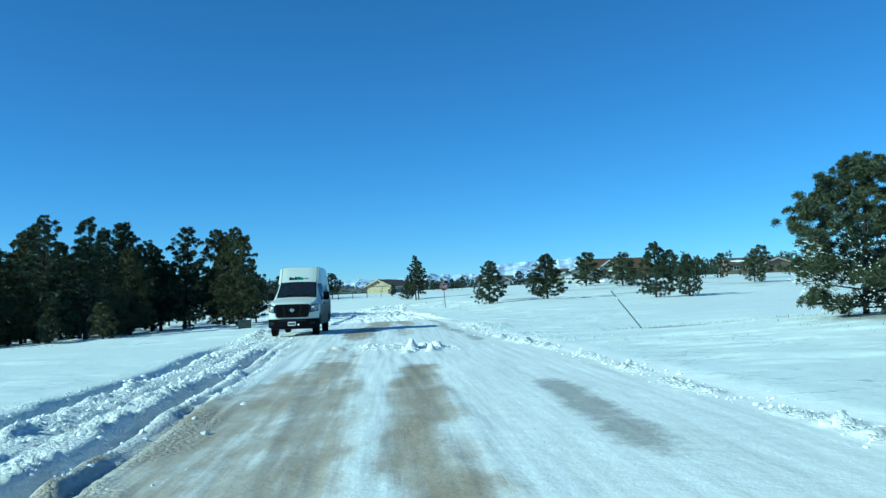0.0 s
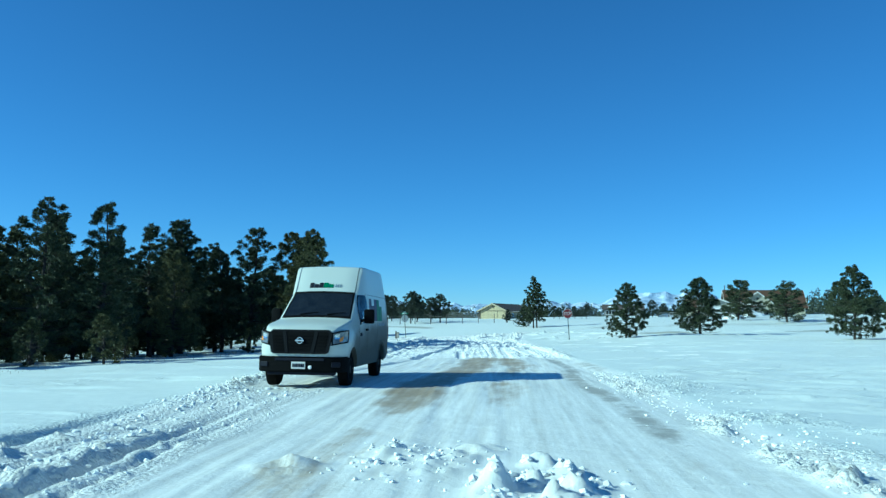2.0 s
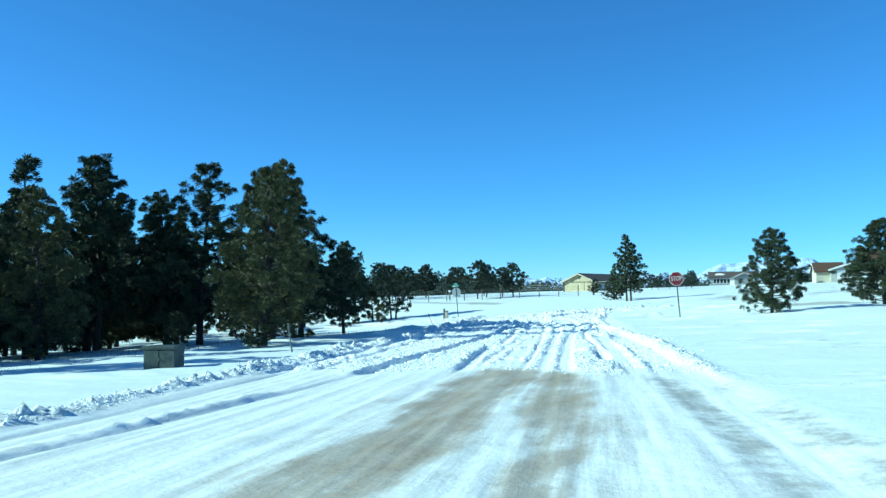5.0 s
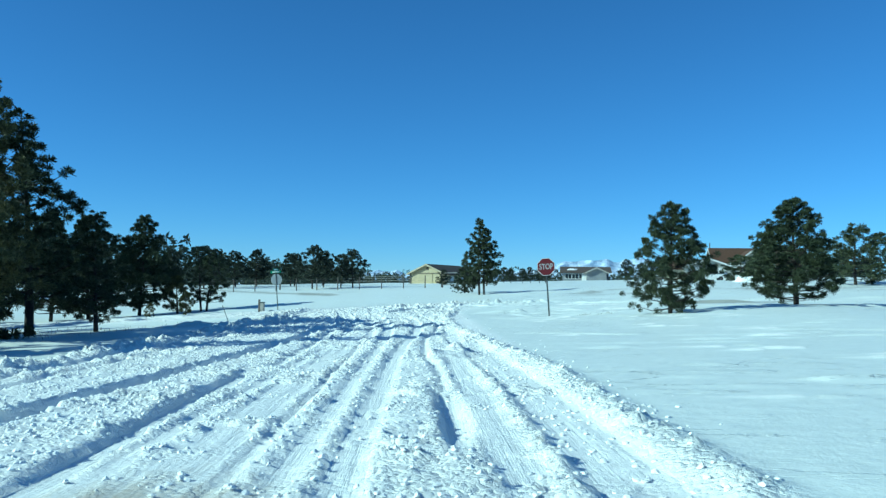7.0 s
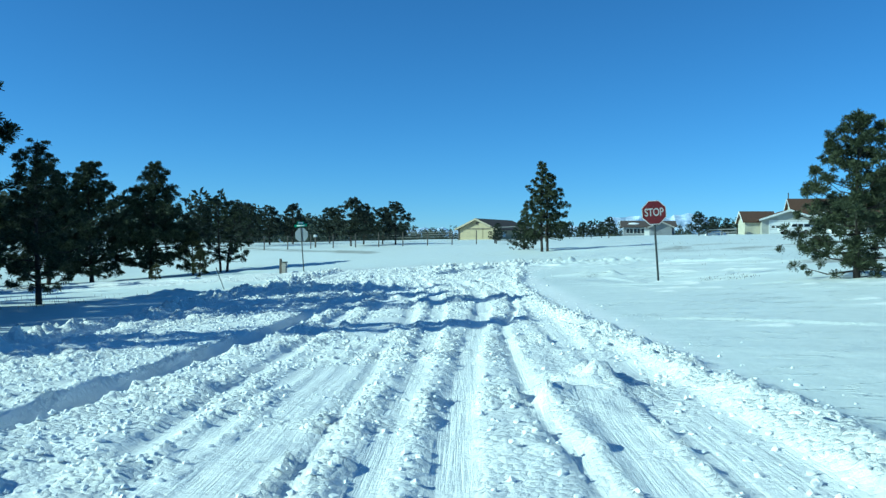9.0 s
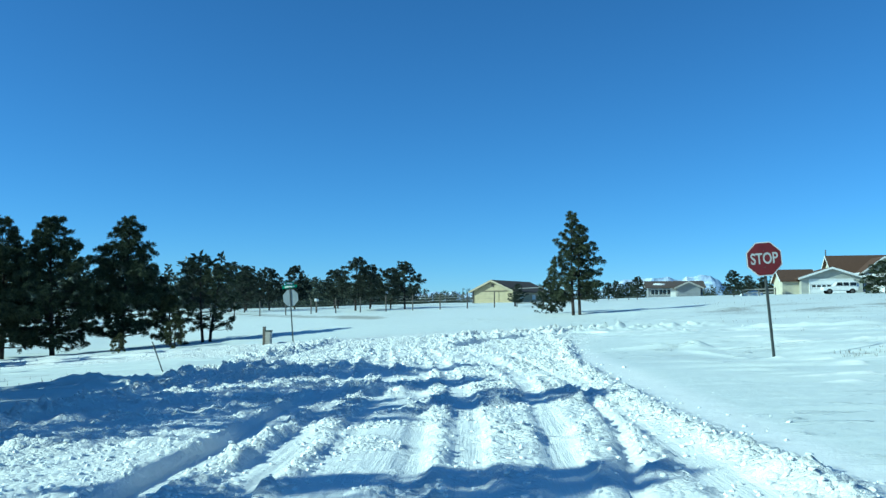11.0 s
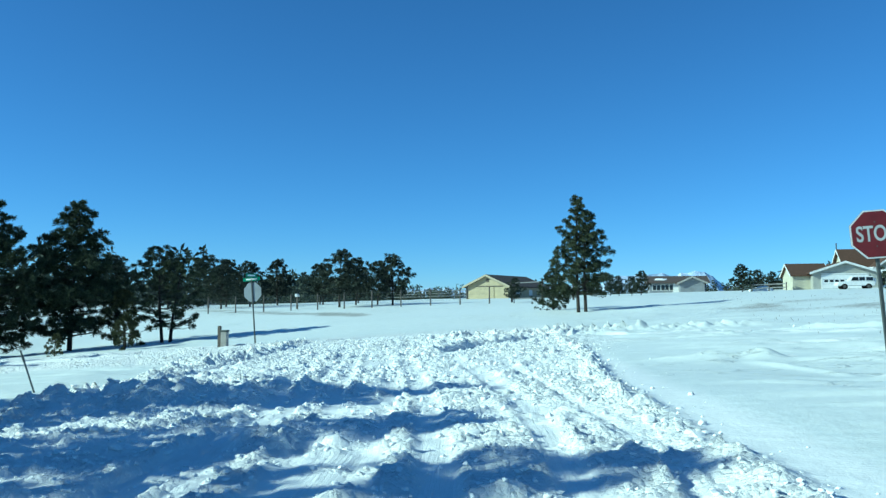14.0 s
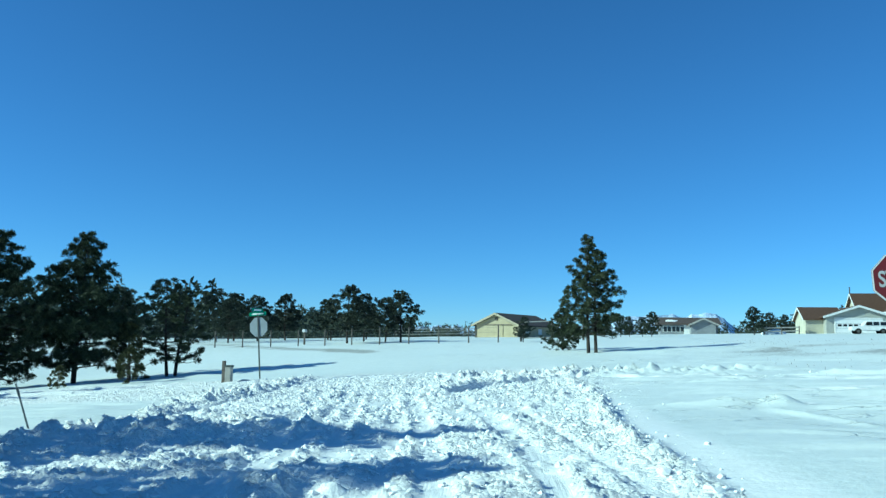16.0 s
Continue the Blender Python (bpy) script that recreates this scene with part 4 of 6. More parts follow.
for x, y, s in ((-17.7, 33.0, 1.1), (-20.0, 31.0, 1.0), (-21.5, 41.0, 0.9), (-19.2, 52.5, 0.8), (-26.3, 95.0, 0.85), (-27.0, 90.5, 0.5)):
    pine(*SMALL, "small brownish-green pine sapling", x, y, x, s, 1.0, "pine saplings")

# pines past the crossing
PAST = "dark pine on snow beyond the crossing"
PAST_PINE = [pine_meshes(9.0, 6.6, 91 + k, NEEDLE, 0.08, 6600, 8, ragged=0.32, round_top=rt, blade=0.33, width=0.064, limbs=50) for k, rt in enumerate((0.0, -0.15))]
pine(*PAST_PINE[0], PAST, -35.3, 96.5, 0.5, 0.95, 1.05, "pines past the crossing")
pine(*PAST_PINE[1], PAST, -32.2, 99.3, 2.1, 0.93, 1.0, "pines past the crossing")
pine(*PAST_PINE[1], PAST, -37.9, 95.0, 4.0, 0.95, 1.0, "pines past the crossing")
pine(*TWIN, "pine with two trunks and a round crown", -27.3, 101.0, 0.2, 1.0, 1.2, "pines past the crossing")
pine(*SMALL, "small brownish-green pine sapling", -29.2, 99.5, 0.2, 1.5, 1.1, "pine saplings")
for x, y, h in ((-44.5, 140, 5.4), (-47, 150, 5.4), (-40.6, 150, 5.3), (-42.5, 146, 5.0), (-37.3, 155, 4.8), (-25.9, 128, 5.0), (-26.6, 135, 4.4), (-21.7, 130, 4.5), (-23.6, 132, 3.9),
                (-34.5, 148, 4.6), (-31.5, 152, 4.2), (-50, 142, 5.2), (-54, 138, 5.8), (-39, 132, 4.2), (0.7, 150, 2.6), (12.4, 160, 3.2), (16.6, 165, 2.3), (14.6, 163, 2.5), (-10.1, 124, 2.0),
                (-2.6, 152, 2.0), (-1.6, 156, 2.3), (-0.3, 153, 2.1), (-4.4, 154, 2.1), (-5.6, 158, 2.3), (20.5, 178, 2.6)):
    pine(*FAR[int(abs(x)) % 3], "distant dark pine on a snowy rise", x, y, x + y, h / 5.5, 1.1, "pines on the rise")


def far_woods(name, seed, y0, y1, x0, x1, count, hmin, hmax):
    """Hundreds of distant pines as bursts of foliage, in one sheet of woodland."""
    rng = np.random.RandomState(seed)
    m, k = 11, 7
    x, y = rng.uniform(x0, x1, count), rng.uniform(y0, y1, count)
    h = rng.uniform(hmin, hmax, count) * rng.choice([0.75, 1.0, 1.0, 1.15], count)
    z = land(x, y)
    f = rng.uniform(0.12, 0.93, (count, m))
    r = 0.27 * h[:, None] * np.sin(np.pi * np.clip(0.16 + 0.86 * f, 0, 1)) ** 0.7 * rng.uniform(0.2, 1.0, (count, m))
    a = rng.uniform(0, 6.28, (count, m))
    pos = np.stack([x[:, None] + r * np.cos(a), y[:, None] + r * np.sin(a), z[:, None] + h[:, None] * f], -1)
    n = count * m * k
    c = np.repeat(pos.reshape(-1, 3), k, 0)
    size = np.repeat((h[:, None] * rng.uniform(0.085, 0.145, (count, m))).reshape(-1, 1), k, 0)
    d = rng.randn(n, 3) * np.array([1, 1, 0.8])
    d = d / np.linalg.norm(d, axis=1, keepdims=True)
    w = np.cross(d, rng.randn(n, 3))
    w = w / (np.linalg.norm(w, axis=1, keepdims=True) + 1e-6) * size * 0.45
    co = np.stack([c - w * 0.5, c + d * size * 0.6 - w * 0.5, c + d * size * 1.1, c + d * size * 0.6 + w * 0.5], 1).reshape(-1, 3)
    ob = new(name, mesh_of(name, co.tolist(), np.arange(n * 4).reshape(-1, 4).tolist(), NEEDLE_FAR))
    return tagged(ob, "far dark pine woods along the skyline", "woods", kind="stuff")


far_woods("far_woods", 1, 205, 330, -190, -60, 600, 5, 8.0)
far_woods("far_woods", 2, 225, 400, -85, -48, 330, 4.0, 5.8)
far_woods("far_woods", 7, 225, 400, -48, -10, 420, 3.2, 4.7)
far_woods("far_woods", 8, 168, 205, -80, -40, 110, 3.2, 4.5)
far_woods("far_woods", 5, 225, 400, -10, 34, 420, 3.0, 4.3)
far_woods("far_woods", 6, 225, 400, 34, 160, 750, 4.0, 5.8)
far_woods("far_woods", 3, 190, 270, 45, 200, 320, 4, 6.5)
far_woods("far_woods", 4, 110, 190, -130, -56, 140, 6, 8.5)


# ---- the mountains ----
def mountain_range():
    xs = np.linspace(-2400, 2600, 520)
    ds = np.linspace(0, 1, 14)
    X, D = np.meshgrid(xs, ds)
    crest = 92 + 8 * lattice_noise(X, X * 0, 240, 21) + 5 * lattice_noise(X, X * 0, 90, 22) + 11 * (0.5 - np.abs(lattice_noise(X, X * 0, 62, 23))) + 8 * (0.5 - np.abs(lattice_noise(X, X * 0, 27, 26)))
    crest = crest + 50 * smooth(-90, 40, X) * smooth(480, 380, X) + 5 * bell(X - 60, 50) + 3 * bell(X - 350, 50) + 10 * bell(X + 300, 260)
    Z = crest * D ** 0.9 * (1 + 0.12 * lattice_noise(X, D * 400, 60, 24) * (1 - D)) - 8
    Y = 3500 + 300 * D + 25 * lattice_noise(X, D * 300, 50, 25)
    co = np.stack([X, Y, Z], -1).reshape(-1, 3)
    idx = np.arange(X.size).reshape(X.shape)
    q = np.stack([idx[:-1, :-1], idx[:-1, 1:], idx[1:, 1:], idx[1:, :-1]], -1).reshape(-1, 4)
    ob = new("backdrop", mesh_of("backdrop", co.tolist(), q.tolist(), HAZY_MOUNTAIN))
    tagged(ob, "distant snow-capped mountain range with blue haze and shadows in its colour", "mountains", kind="structure")


mountain_range()


# ---- the delivery van ----
RINGS = ((0.06, 0.46, 0.80, 0.60, 1.16, 0.55), (0.12, 0.44, 0.83, 0.78, 1.25, 0.70), (0.22, 0.42, 0.88, 0.90, 1.32, 0.79), (0.40, 0.42, 0.92, 0.97, 1.37, 0.85), (0.62, 0.42, 0.96, 1.0, 1.41, 0.88), (1.15, 0.42, 1.05, 1.01, 1.48, 0.88),
         (1.42, 0.42, 1.15, 1.01, 1.52, 0.87), (1.85, 0.42, 1.22, 1.01, 1.83, 0.83), (2.25, 0.42, 1.25, 1.01, 2.12, 0.79), (2.40, 0.42, 1.25, 1.01, 2.28, 0.80), (2.66, 0.42, 1.28, 1.01, 2.63, 0.81),
         (2.82, 0.42, 1.3, 1.01, 2.80, 0.82), (3.1, 0.42, 1.3, 1.01, 2.83, 0.83), (4.5, 0.42, 1.3, 1.01, 2.83, 0.83), (5.3, 0.45, 1.3, 1.01, 2.83, 0.83), (5.66, 0.45, 1.3, 1.005, 2.82, 0.82),
         (5.92, 0.5, 1.3, 0.985, 2.77, 0.78), (6.0, 0.55, 1.3, 0.95, 2.68, 0.70))


def van_ring(y):
    """Half outline of the body at a station: (half width, height) from sill to the roof's middle."""
    for a, b in zip(RINGS, RINGS[1:]):
        if a[0] <= y <= b[0]:
            k = (y - a[0]) / (b[0] - a[0])
            _, zb, zm, wm, zt, wt = (p + (q - p) * k for p, q in zip(a, b))
            break
    up = zt - zm
    return [(wm - 0.05, zb), (wm - 0.012, zb + 0.12), (wm, zm), (wm - 0.25 * (wm - wt) if up > 0.8 else wm - 0.02, zm + 0.45 * up), (wt + 0.022, zt - 0.10), (wt + 0.004, zt - 0.03), (wt - 0.035, zt), (wt * 0.5, zt + 0.022), (0, zt + 0.03)]


def van_side(y, z):
    pts = van_ring(y)
    for (w1, z1), (w2, z2) in zip(pts, pts[1:]):
        if z1 <= z <= z2 and z2 > z1:
            return w1 + (w2 - w1) * (z - z1) / (z2 - z1)
    return pts[0][0]


def van_top(y, x):
    pts = van_ring(y)
    for (w1, z1), (w2, z2) in zip(pts[::-1], pts[-2::-1]):
        if w1 <= abs(x) <= w2:
            return z1 + (z2 - z1) * (abs(x) - w1) / max(1e-6, w2 - w1)
    return pts[-3][1]


def side_panel(outline, sign=1, proud=0.006, thick=0.012, n=8):
    """A plate that follows the van's side, from a convex outline of (y, z)."""
    z0, z1 = min(p[1] for p in outline), max(p[1] for p in outline)
    bm = bmesh.new()
    rows = []
    for i in range(n + 1):
        z = z0 + (z1 - z0) * (0.001 + 0.998 * i / n)
        ys = []
        for (ya, za), (yb, zb) in zip(outline, outline[1:] + outline[:1]):
            if min(za, zb) <= z <= max(za, zb) and za != zb:
                ys.append(ya + (yb - ya) * (z - za) / (zb - za))
        lo, hi = min(ys), max(ys)
        rows.append([bm.verts.new((sign * (van_side(lo + (hi - lo) * j / 4, z) + proud), lo + (hi - lo) * j / 4, z)) for j in range(5)])
    for p, q in zip(rows, rows[1:]):
        for j in range(4):
            bm.faces.new((p[j], p[j + 1], q[j + 1], q[j]))
    r = bmesh.ops.extrude_face_region(bm, geom=list(bm.faces))
    for v in [g for g in r["geom"] if isinstance(g, bmesh.types.BMVert)]:
        v.co.x -= sign * thick
    bmesh.ops.recalc_face_normals(bm, faces=bm.faces)
    return bm


def nose_y(x, z):
    """Where the van's rounded front meets a given half width and height."""
    lo, hi = 0.06, 0.62
    for _ in range(24):
        m = (lo + hi) / 2
        lo, hi = (m, hi) if van_side(m, z) < x else (lo, m)
    return hi


def lamp_panel(s, x0, x1, low, high, proud, thick=0.05):
    """A lens that wraps round the van's front corner."""
    bm = bmesh.new()
    rows = []
    for j in range(7):
        row = []
        for i in range(9):
            u, v = i / 8, j / 6
            x = x0 + (x1 - x0) * u
            z = (low[0] + (low[1] - low[0]) * u) * (1 - v) + (high[0] + (high[1] - high[0]) * u) * v
            row.append(bm.verts.new((s * (x + proud * 0.6), nose_y(min(x, 0.975), min(z, 1.12)) - proud, z)))
        rows.append(row)
    for p, q in zip(rows, rows[1:]):
        for i in range(8):
            bm.faces.new((p[i], p[i + 1], q[i + 1], q[i]))
    r = bmesh.ops.extrude_face_region(bm, geom=list(bm.faces))
    for v in [g for g in r["geom"] if isinstance(g, bmesh.types.BMVert)]:
        v.co.y += thick
        v.co.x -= s * thick * 0.6
    bmesh.ops.recalc_face_normals(bm, faces=bm.faces)
    return bm


def top_panel(y0, y1, w0, w1, proud=0.006, nx=12, ny=8, x_mid=0.0, thick=0.02):
    """A plate that follows the van's upper front between two stations."""
    bm = bmesh.new()
    grid = []
    for j in range(ny + 1):
        y = y0 + (y1 - y0) * j / ny
        w = w0 + (w1 - w0) * j / ny
        row = []
        for i in range(nx + 1):
            x = x_mid + w * (2 * i / nx - 1)
            row.append(bm.verts.new((x, y - proud * 0.7, van_top(y, x) + proud)))
        grid.append(row)
    for j in range(ny):
        for i in range(nx):
            bm.faces.new((grid[j][i], grid[j][i + 1], grid[j + 1][i + 1], grid[j + 1][i]))
    r = bmesh.ops.extrude_face_region(bm, geom=list(bm.faces))
    for v in [g for g in r["geom"] if isinstance(g, bmesh.types.BMVert)]:
        v.co.z -= thick
        v.co.y += thick * 0.5
    bmesh.ops.recalc_face_normals(bm, faces=bm.faces)
    return bm


def rear_lean(y, z):
    """How far the rear of the body leans forward towards the roof."""
    return 0.25 * max(0.0, z - 1.25) / 1.5 * min(1.0, max(0.0, (y - 4.9) / 0.9))


def van_body_mesh():
    bm = bmesh.new()
    ys = []
    for a, b in zip(RINGS, RINGS[1:]):
        k = max(1, round((b[0] - a[0]) / 0.25))
        ys += [a[0] + (b[0] - a[0]) * i / k for i in range(k)]
    ys.append(RINGS[-1][0])
    rings = []
    for y in ys:
        half = van_ring(y)
        full = [(w, z) for w, z in half] + [(-w, z) for w, z in half[-2::-1]]
        rings.append([bm.verts.new((w, y - rear_lean(y, z), z)) for w, z in full])
    n = len(rings[0])
    for p, q in zip(rings, rings[1:]):
        for i in range(n):
            bm.faces.new((p[i], p[(i + 1) % n], q[(i + 1) % n], q[i]))
    bm.faces.new(rings[0])
    bm.faces.new(rings[-1][::-1])
    bmesh.ops.recalc_face_normals(bm, faces=bm.faces)
    body = bpy.data.meshes.new("body")
    bm.to_mesh(body)
    bm.free()
    # wheel wells
    bm = bmesh.new()
    for y in (1.0, 4.71):
        for s in (-1, 1):
            bmesh.ops.create_cone(bm, cap_ends=True, segments=32, radius1=0.475, radius2=0.475, depth=0.6,
                                  matrix=Matrix.Translation((s * 0.98, y, 0.42)) @ Matrix.Rotation(radians(90), 4, "Y"))
    cut = bpy.data.meshes.new("well")
    bm.to_mesh(cut)
    bm.free()
    a, b = new("tmp_body", body), new("tmp_well", cut)
    md = a.modifiers.new("wells", "BOOLEAN")
    md.operation, md.object, md.solver = "DIFFERENCE", b, "EXACT"
    me = bpy.data.meshes.new_from_object(a.evaluated_get(bpy.context.evaluated_depsgraph_get()))
    bpy.data.objects.remove(a)
    bpy.data.objects.remove(b)
    me.materials.clear()
    me.materials.append(PAINT)
    return me


def wheel(parent, x, y, sign):
    m = Matrix.Translation((x, y, 0.39)) @ Matrix.Diagonal((sign, 1, 1, 1))
    bm = lathe(bmesh.new(), [(0.25, -0.23), (0.36, -0.235), (0.388, -0.20), (0.392, -0.05), (0.378, -0.012), (0.33, 0.004), (0.25, -0.01)], 32, m)
    bmesh.ops.recalc_face_normals(bm, faces=bm.faces)
    t = part("wheel", bm, RUBBER, parent, "black tyre caked with snow", 40)
    bm = lathe(bmesh.new(), [(0.252, -0.012), (0.235, -0.006), (0.22, -0.05), (0.13, -0.045), (0.10, -0.012), (0.06, -0.004), (0.01, -0.004)], 28, m)
    for i in range(8):
        a = i * math.pi / 4
        box(bm, (0.02, 0.05, 0.03), m @ Vector((-0.035, 0.17 * math.cos(a), 0.17 * math.sin(a))), Matrix.Rotation(a, 4, "X"))
    bmesh.ops.recalc_face_normals(bm, faces=bm.faces)
    part("rim", bm, DIRTY_RIM, t, "dirty steel rim", 30)


def bars(widths, height, gap):
    """Spans of a row of blocks, centred: (middle, width)."""
    total = sum(widths) + gap * (len(widths) - 1)
    x, out = -total / 2, []
    for w in widths:
        out.append((x + w / 2, w))
        x += w + gap
    return out


def delivery_van(m):
    van = thing("delivery_van", "white high-roof delivery van with dirty sills, standing on the road", "van", m)
    part("body", van_body_mesh(), PAINT, van, "white body with brown road dirt and painted shade along the sills", 32)
    # windscreen with black surround
    part("windscreen_surround", top_panel(1.44, 2.30, 0.82, 0.745, 0.004), BLACK_PLASTIC, van)
    part("windscreen", top_panel(1.50, 2.25, 0.78, 0.705, 0.010), GLASS, van, "dark windscreen reflecting the sky", 40)
    for x in (-0.40, 0.25):
        bm = bmesh.new()
        tube(bm, (x, 1.50, van_top(1.50, x) + 0.03), (x + 0.42, 1.58, van_top(1.58, x) + 0.03), 0.012, 0.008, 6)
        part("wiper", bm, BLACK_PLASTIC, van)
    # grille with its bars and badge
    def face(x, z, off=0.0):
        return Vector((x, 0.0 + 0.075 * (z - 0.78) / 0.50 - off, z))
    rim = [(0.58, 0.76), (0.64, 0.80), (0.71, 1.16), (0.69, 1.23), (0.62, 1.285)]
    ring = [(-x, z) for x, z in rim] + [(x, z) for x, z in rim[::-1]]
    bm = bmesh.new()
    prism(bm, [face(x, z) for x, z in ring], (0, 0.12, 0))
    grille = part("grille", bm, GRILLE, van, "dark gunmetal grille")
    for lo, hi in ((-0.24, 0.24), (0.33, 0.57), (-0.57, -0.33)):
        sl = 0.07 * (1 if lo > 0 else -1)
        if lo == -0.24:
            o = [(-0.24, 0.80), (0.24, 0.80), (0.31, 1.245), (-0.31, 1.245)]
        else:
            o = [(lo, 0.80), (hi, 0.80), (hi + sl, 1.20), (hi + sl * 0.6, 1.245), (lo + sl, 1.245)]
        bm = bmesh.new()
        prism(bm, [face(x, z, 0.004) for x, z in o], (0, 0.01, 0))
        part("grille_opening", bm, BLACK_PLASTIC, grille, "black grille opening")
        for k in range(5):
            z = 0.86 + 0.072 * k
            f = (z - 0.80) / 0.445
            a, b = (-0.24 - 0.07 * f, 0.24 + 0.07 * f) if lo == -0.24 else (lo + sl * f, hi + sl * f)
            part("grille_bar", box(bmesh.new(), (b - a - 0.03, 0.016, 0.016), face((a + b) / 2, z, 0.006), None, 0.004), BLACK_PLASTIC, grille)
    for s in (-1, 1):
        bm = bmesh.new()
        prism(bm, [face(s * x, z, 0.014) for x, z in ((0.25, 0.79), (0.32, 0.79), (0.40, 1.255), (0.32, 1.255))], (0, 0.014, 0))
        part("grille_divider", bm, GRILLE, grille, "slanting gunmetal divider")
    bm = bmesh.new()
    bmesh.ops.create_cone(bm, cap_ends=True, segments=28, radius1=0.08, radius2=0.072, depth=0.025, matrix=Matrix.Translation((0, 0.016, 1.05)) @ Matrix.Rotation(radians(90), 4, "X"))
    badge = part("badge", bm, CHROME, grille, "round chrome badge")
    bm = bmesh.new()
    bmesh.ops.create_cone(bm, cap_ends=True, segments=24, radius1=0.055, radius2=0.055, depth=0.006, matrix=Matrix.Translation((0, 0.002, 1.05)) @ Matrix.Rotation(radians(90), 4, "X"))
    part("badge_hollow", bm, GRILLE, badge)
    part("badge_bar", box(bmesh.new(), (0.19, 0.012, 0.035), (0, -0.004, 1.05), None, 0.004), CHROME, badge)
    # bumper
    bm = bmesh.new()
    prism(bm, [(-1.0, 0.55, 0.36), (-0.985, 0.30, 0.36), (-0.90, 0.13, 0.36), (-0.66, 0.035, 0.36), (0.66, 0.035, 0.36), (0.90, 0.13, 0.36), (0.985, 0.30, 0.36), (1.0, 0.55, 0.36)], (0, 0, 0.34))
    bmesh.ops.bevel(bm, geom=list(bm.edges), offset=0.02, segments=2, affect="EDGES")
    bumper = part("bumper", bm, BLACK_PLASTIC, van, "black plastic front bumper", 35)
    for s in (-1, 1):
        part("fog_recess", box(bmesh.new(), (0.20, 0.03, 0.11), (s * 0.80, 0.075, 0.53), Matrix.Rotation(s * 0.35, 4, "Z"), 0.02), DARK_MARK, bumper)
    part("air_intake", box(bmesh.new(), (1.1, 0.02, 0.06), (0, 0.03, 0.64), None, 0.01), DARK_MARK, bumper)
    part("skid_lip", box(bmesh.new(), (1.5, 0.25, 0.07), (0, 0.26, 0.33), None, 0.02), DARK_MARK, bumper)
    plate = part("number_plate", box(bmesh.new(), (0.31, 0.015, 0.155), (-0.02, 0.022, 0.51), None, 0.005), SIGN_WHITE, bumper, "white number plate")
    for x, w in bars([0.033] * 3 + [0.015] + [0.033] * 3, 0.08, 0.008):
        part("plate_mark", box(bmesh.new(), (w, 0.004, 0.075), (x - 0.02, 0.012, 0.51)), DARK_MARK, plate)
    bm = bmesh.new()
    bmesh.ops.create_icosphere(bm, subdivisions=2, radius=0.04, matrix=Matrix.Translation((0.24, 0.015, 0.47)) @ Matrix.Diagonal((1, 0.7, 1.2, 1)))
    for v in bm.verts:
        v.co += v.normal * 0.02 * noise.noise(v.co * 40)
    part("ice_lump", bm, SNOW, bumper, "lump of snow stuck on the bumper", 60)
    # headlamps
    for s in (-1, 1):
        part("lamp_bezel", lamp_panel(s, 0.685, 0.975, (0.94, 1.00), (1.225, 1.285), 0.022), BLACK_PLASTIC, van, "black surround of a headlamp")
        lamp = part("headlamp", lamp_panel(s, 0.71, 0.965, (0.97, 1.03), (1.20, 1.26), 0.03), LAMP_LENS, van, "clear headlamp")
        part("lamp_bowl", lamp_panel(s, 0.74, 0.84, (1.08, 1.09), (1.18, 1.20), 0.034, 0.01), CHROME, lamp, "bright reflector bowl")
        part("indicator", lamp_panel(s, 0.84, 0.90, (1.03, 1.05), (1.11, 1.14), 0.034, 0.01), AMBER, lamp, "amber indicator")
    # doors and side glazing
    for s in (-1, 1):
        part("side_window", side_panel([(1.72, 1.40), (2.61, 1.43), (2.65, 1.48), (2.65, 2.06), (2.61, 2.12), (2.30, 2.12), (2.22, 2.07)], s, 0.022, 0.03), GLASS, van, "dark side window")
        for a, b in (((1.62, 0.55), (1.62, 1.40)), ((2.70, 0.55), (2.70, 2.16)), ((4.06, 0.60), (4.06, 1.46)), ((5.80, 0.65), (5.70, 2.0)), ((2.80, 2.14), (5.42, 2.12)), ((5.42, 2.12), (5.50, 2.06)), ((5.52, 1.62), (5.50, 2.06))):
            (y1, z1), (y2, z2) = a, b
            w = 0.005
            o = [(y1 - w, z1), (y1 + w, z1), (y2 + w, z2), (y2 - w, z2)] if abs(y2 - y1) < abs(z2 - z1) else [(y1, z1 - w), (y2, z2 - w), (y2, z2 + w), (y1, z1 + w)]
            part("panel_seam", side_panel(o, s, 0.005, 0.012, 10), SEAM, van)
        part("door_handle", box(bmesh.new(), (0.05, 0.22, 0.05), (s * (van_side(2.5, 1.28) + 0.02), 2.5, 1.28), None, 0.015), BLACK_PLASTIC, van, "black door handle")
        bm = box(bmesh.new(), (0.25, 0.14, 0.34), (s * 1.17, 1.95 if s > 0 else 2.2, 1.60), Matrix.Rotation(s * 0.15, 4, "Z"), 0.045)
        mirror = part("door_mirror", bm, BLACK_PLASTIC, van, "large black door mirror", 40)
        part("mirror_arm", box(bmesh.new(), (0.16, 0.07, 0.07), (s * 1.05, 1.98 if s > 0 else 2.23, 1.50), None, 0.015), BLACK_PLASTIC, mirror)
        part("mirror_glass", box(bmesh.new(), (0.15, 0.012, 0.28), (s * 1.15, 2.02 if s > 0 else 2.27, 1.60), Matrix.Rotation(s * 0.15, 4, "Z")), CHROME, mirror)
        part("tail_lamp", box(bmesh.new(), (0.06, 0.16, 0.36), (s * 0.955, 5.91, 1.18), None, 0.02), STOP_RED, van, "red tail lamp")
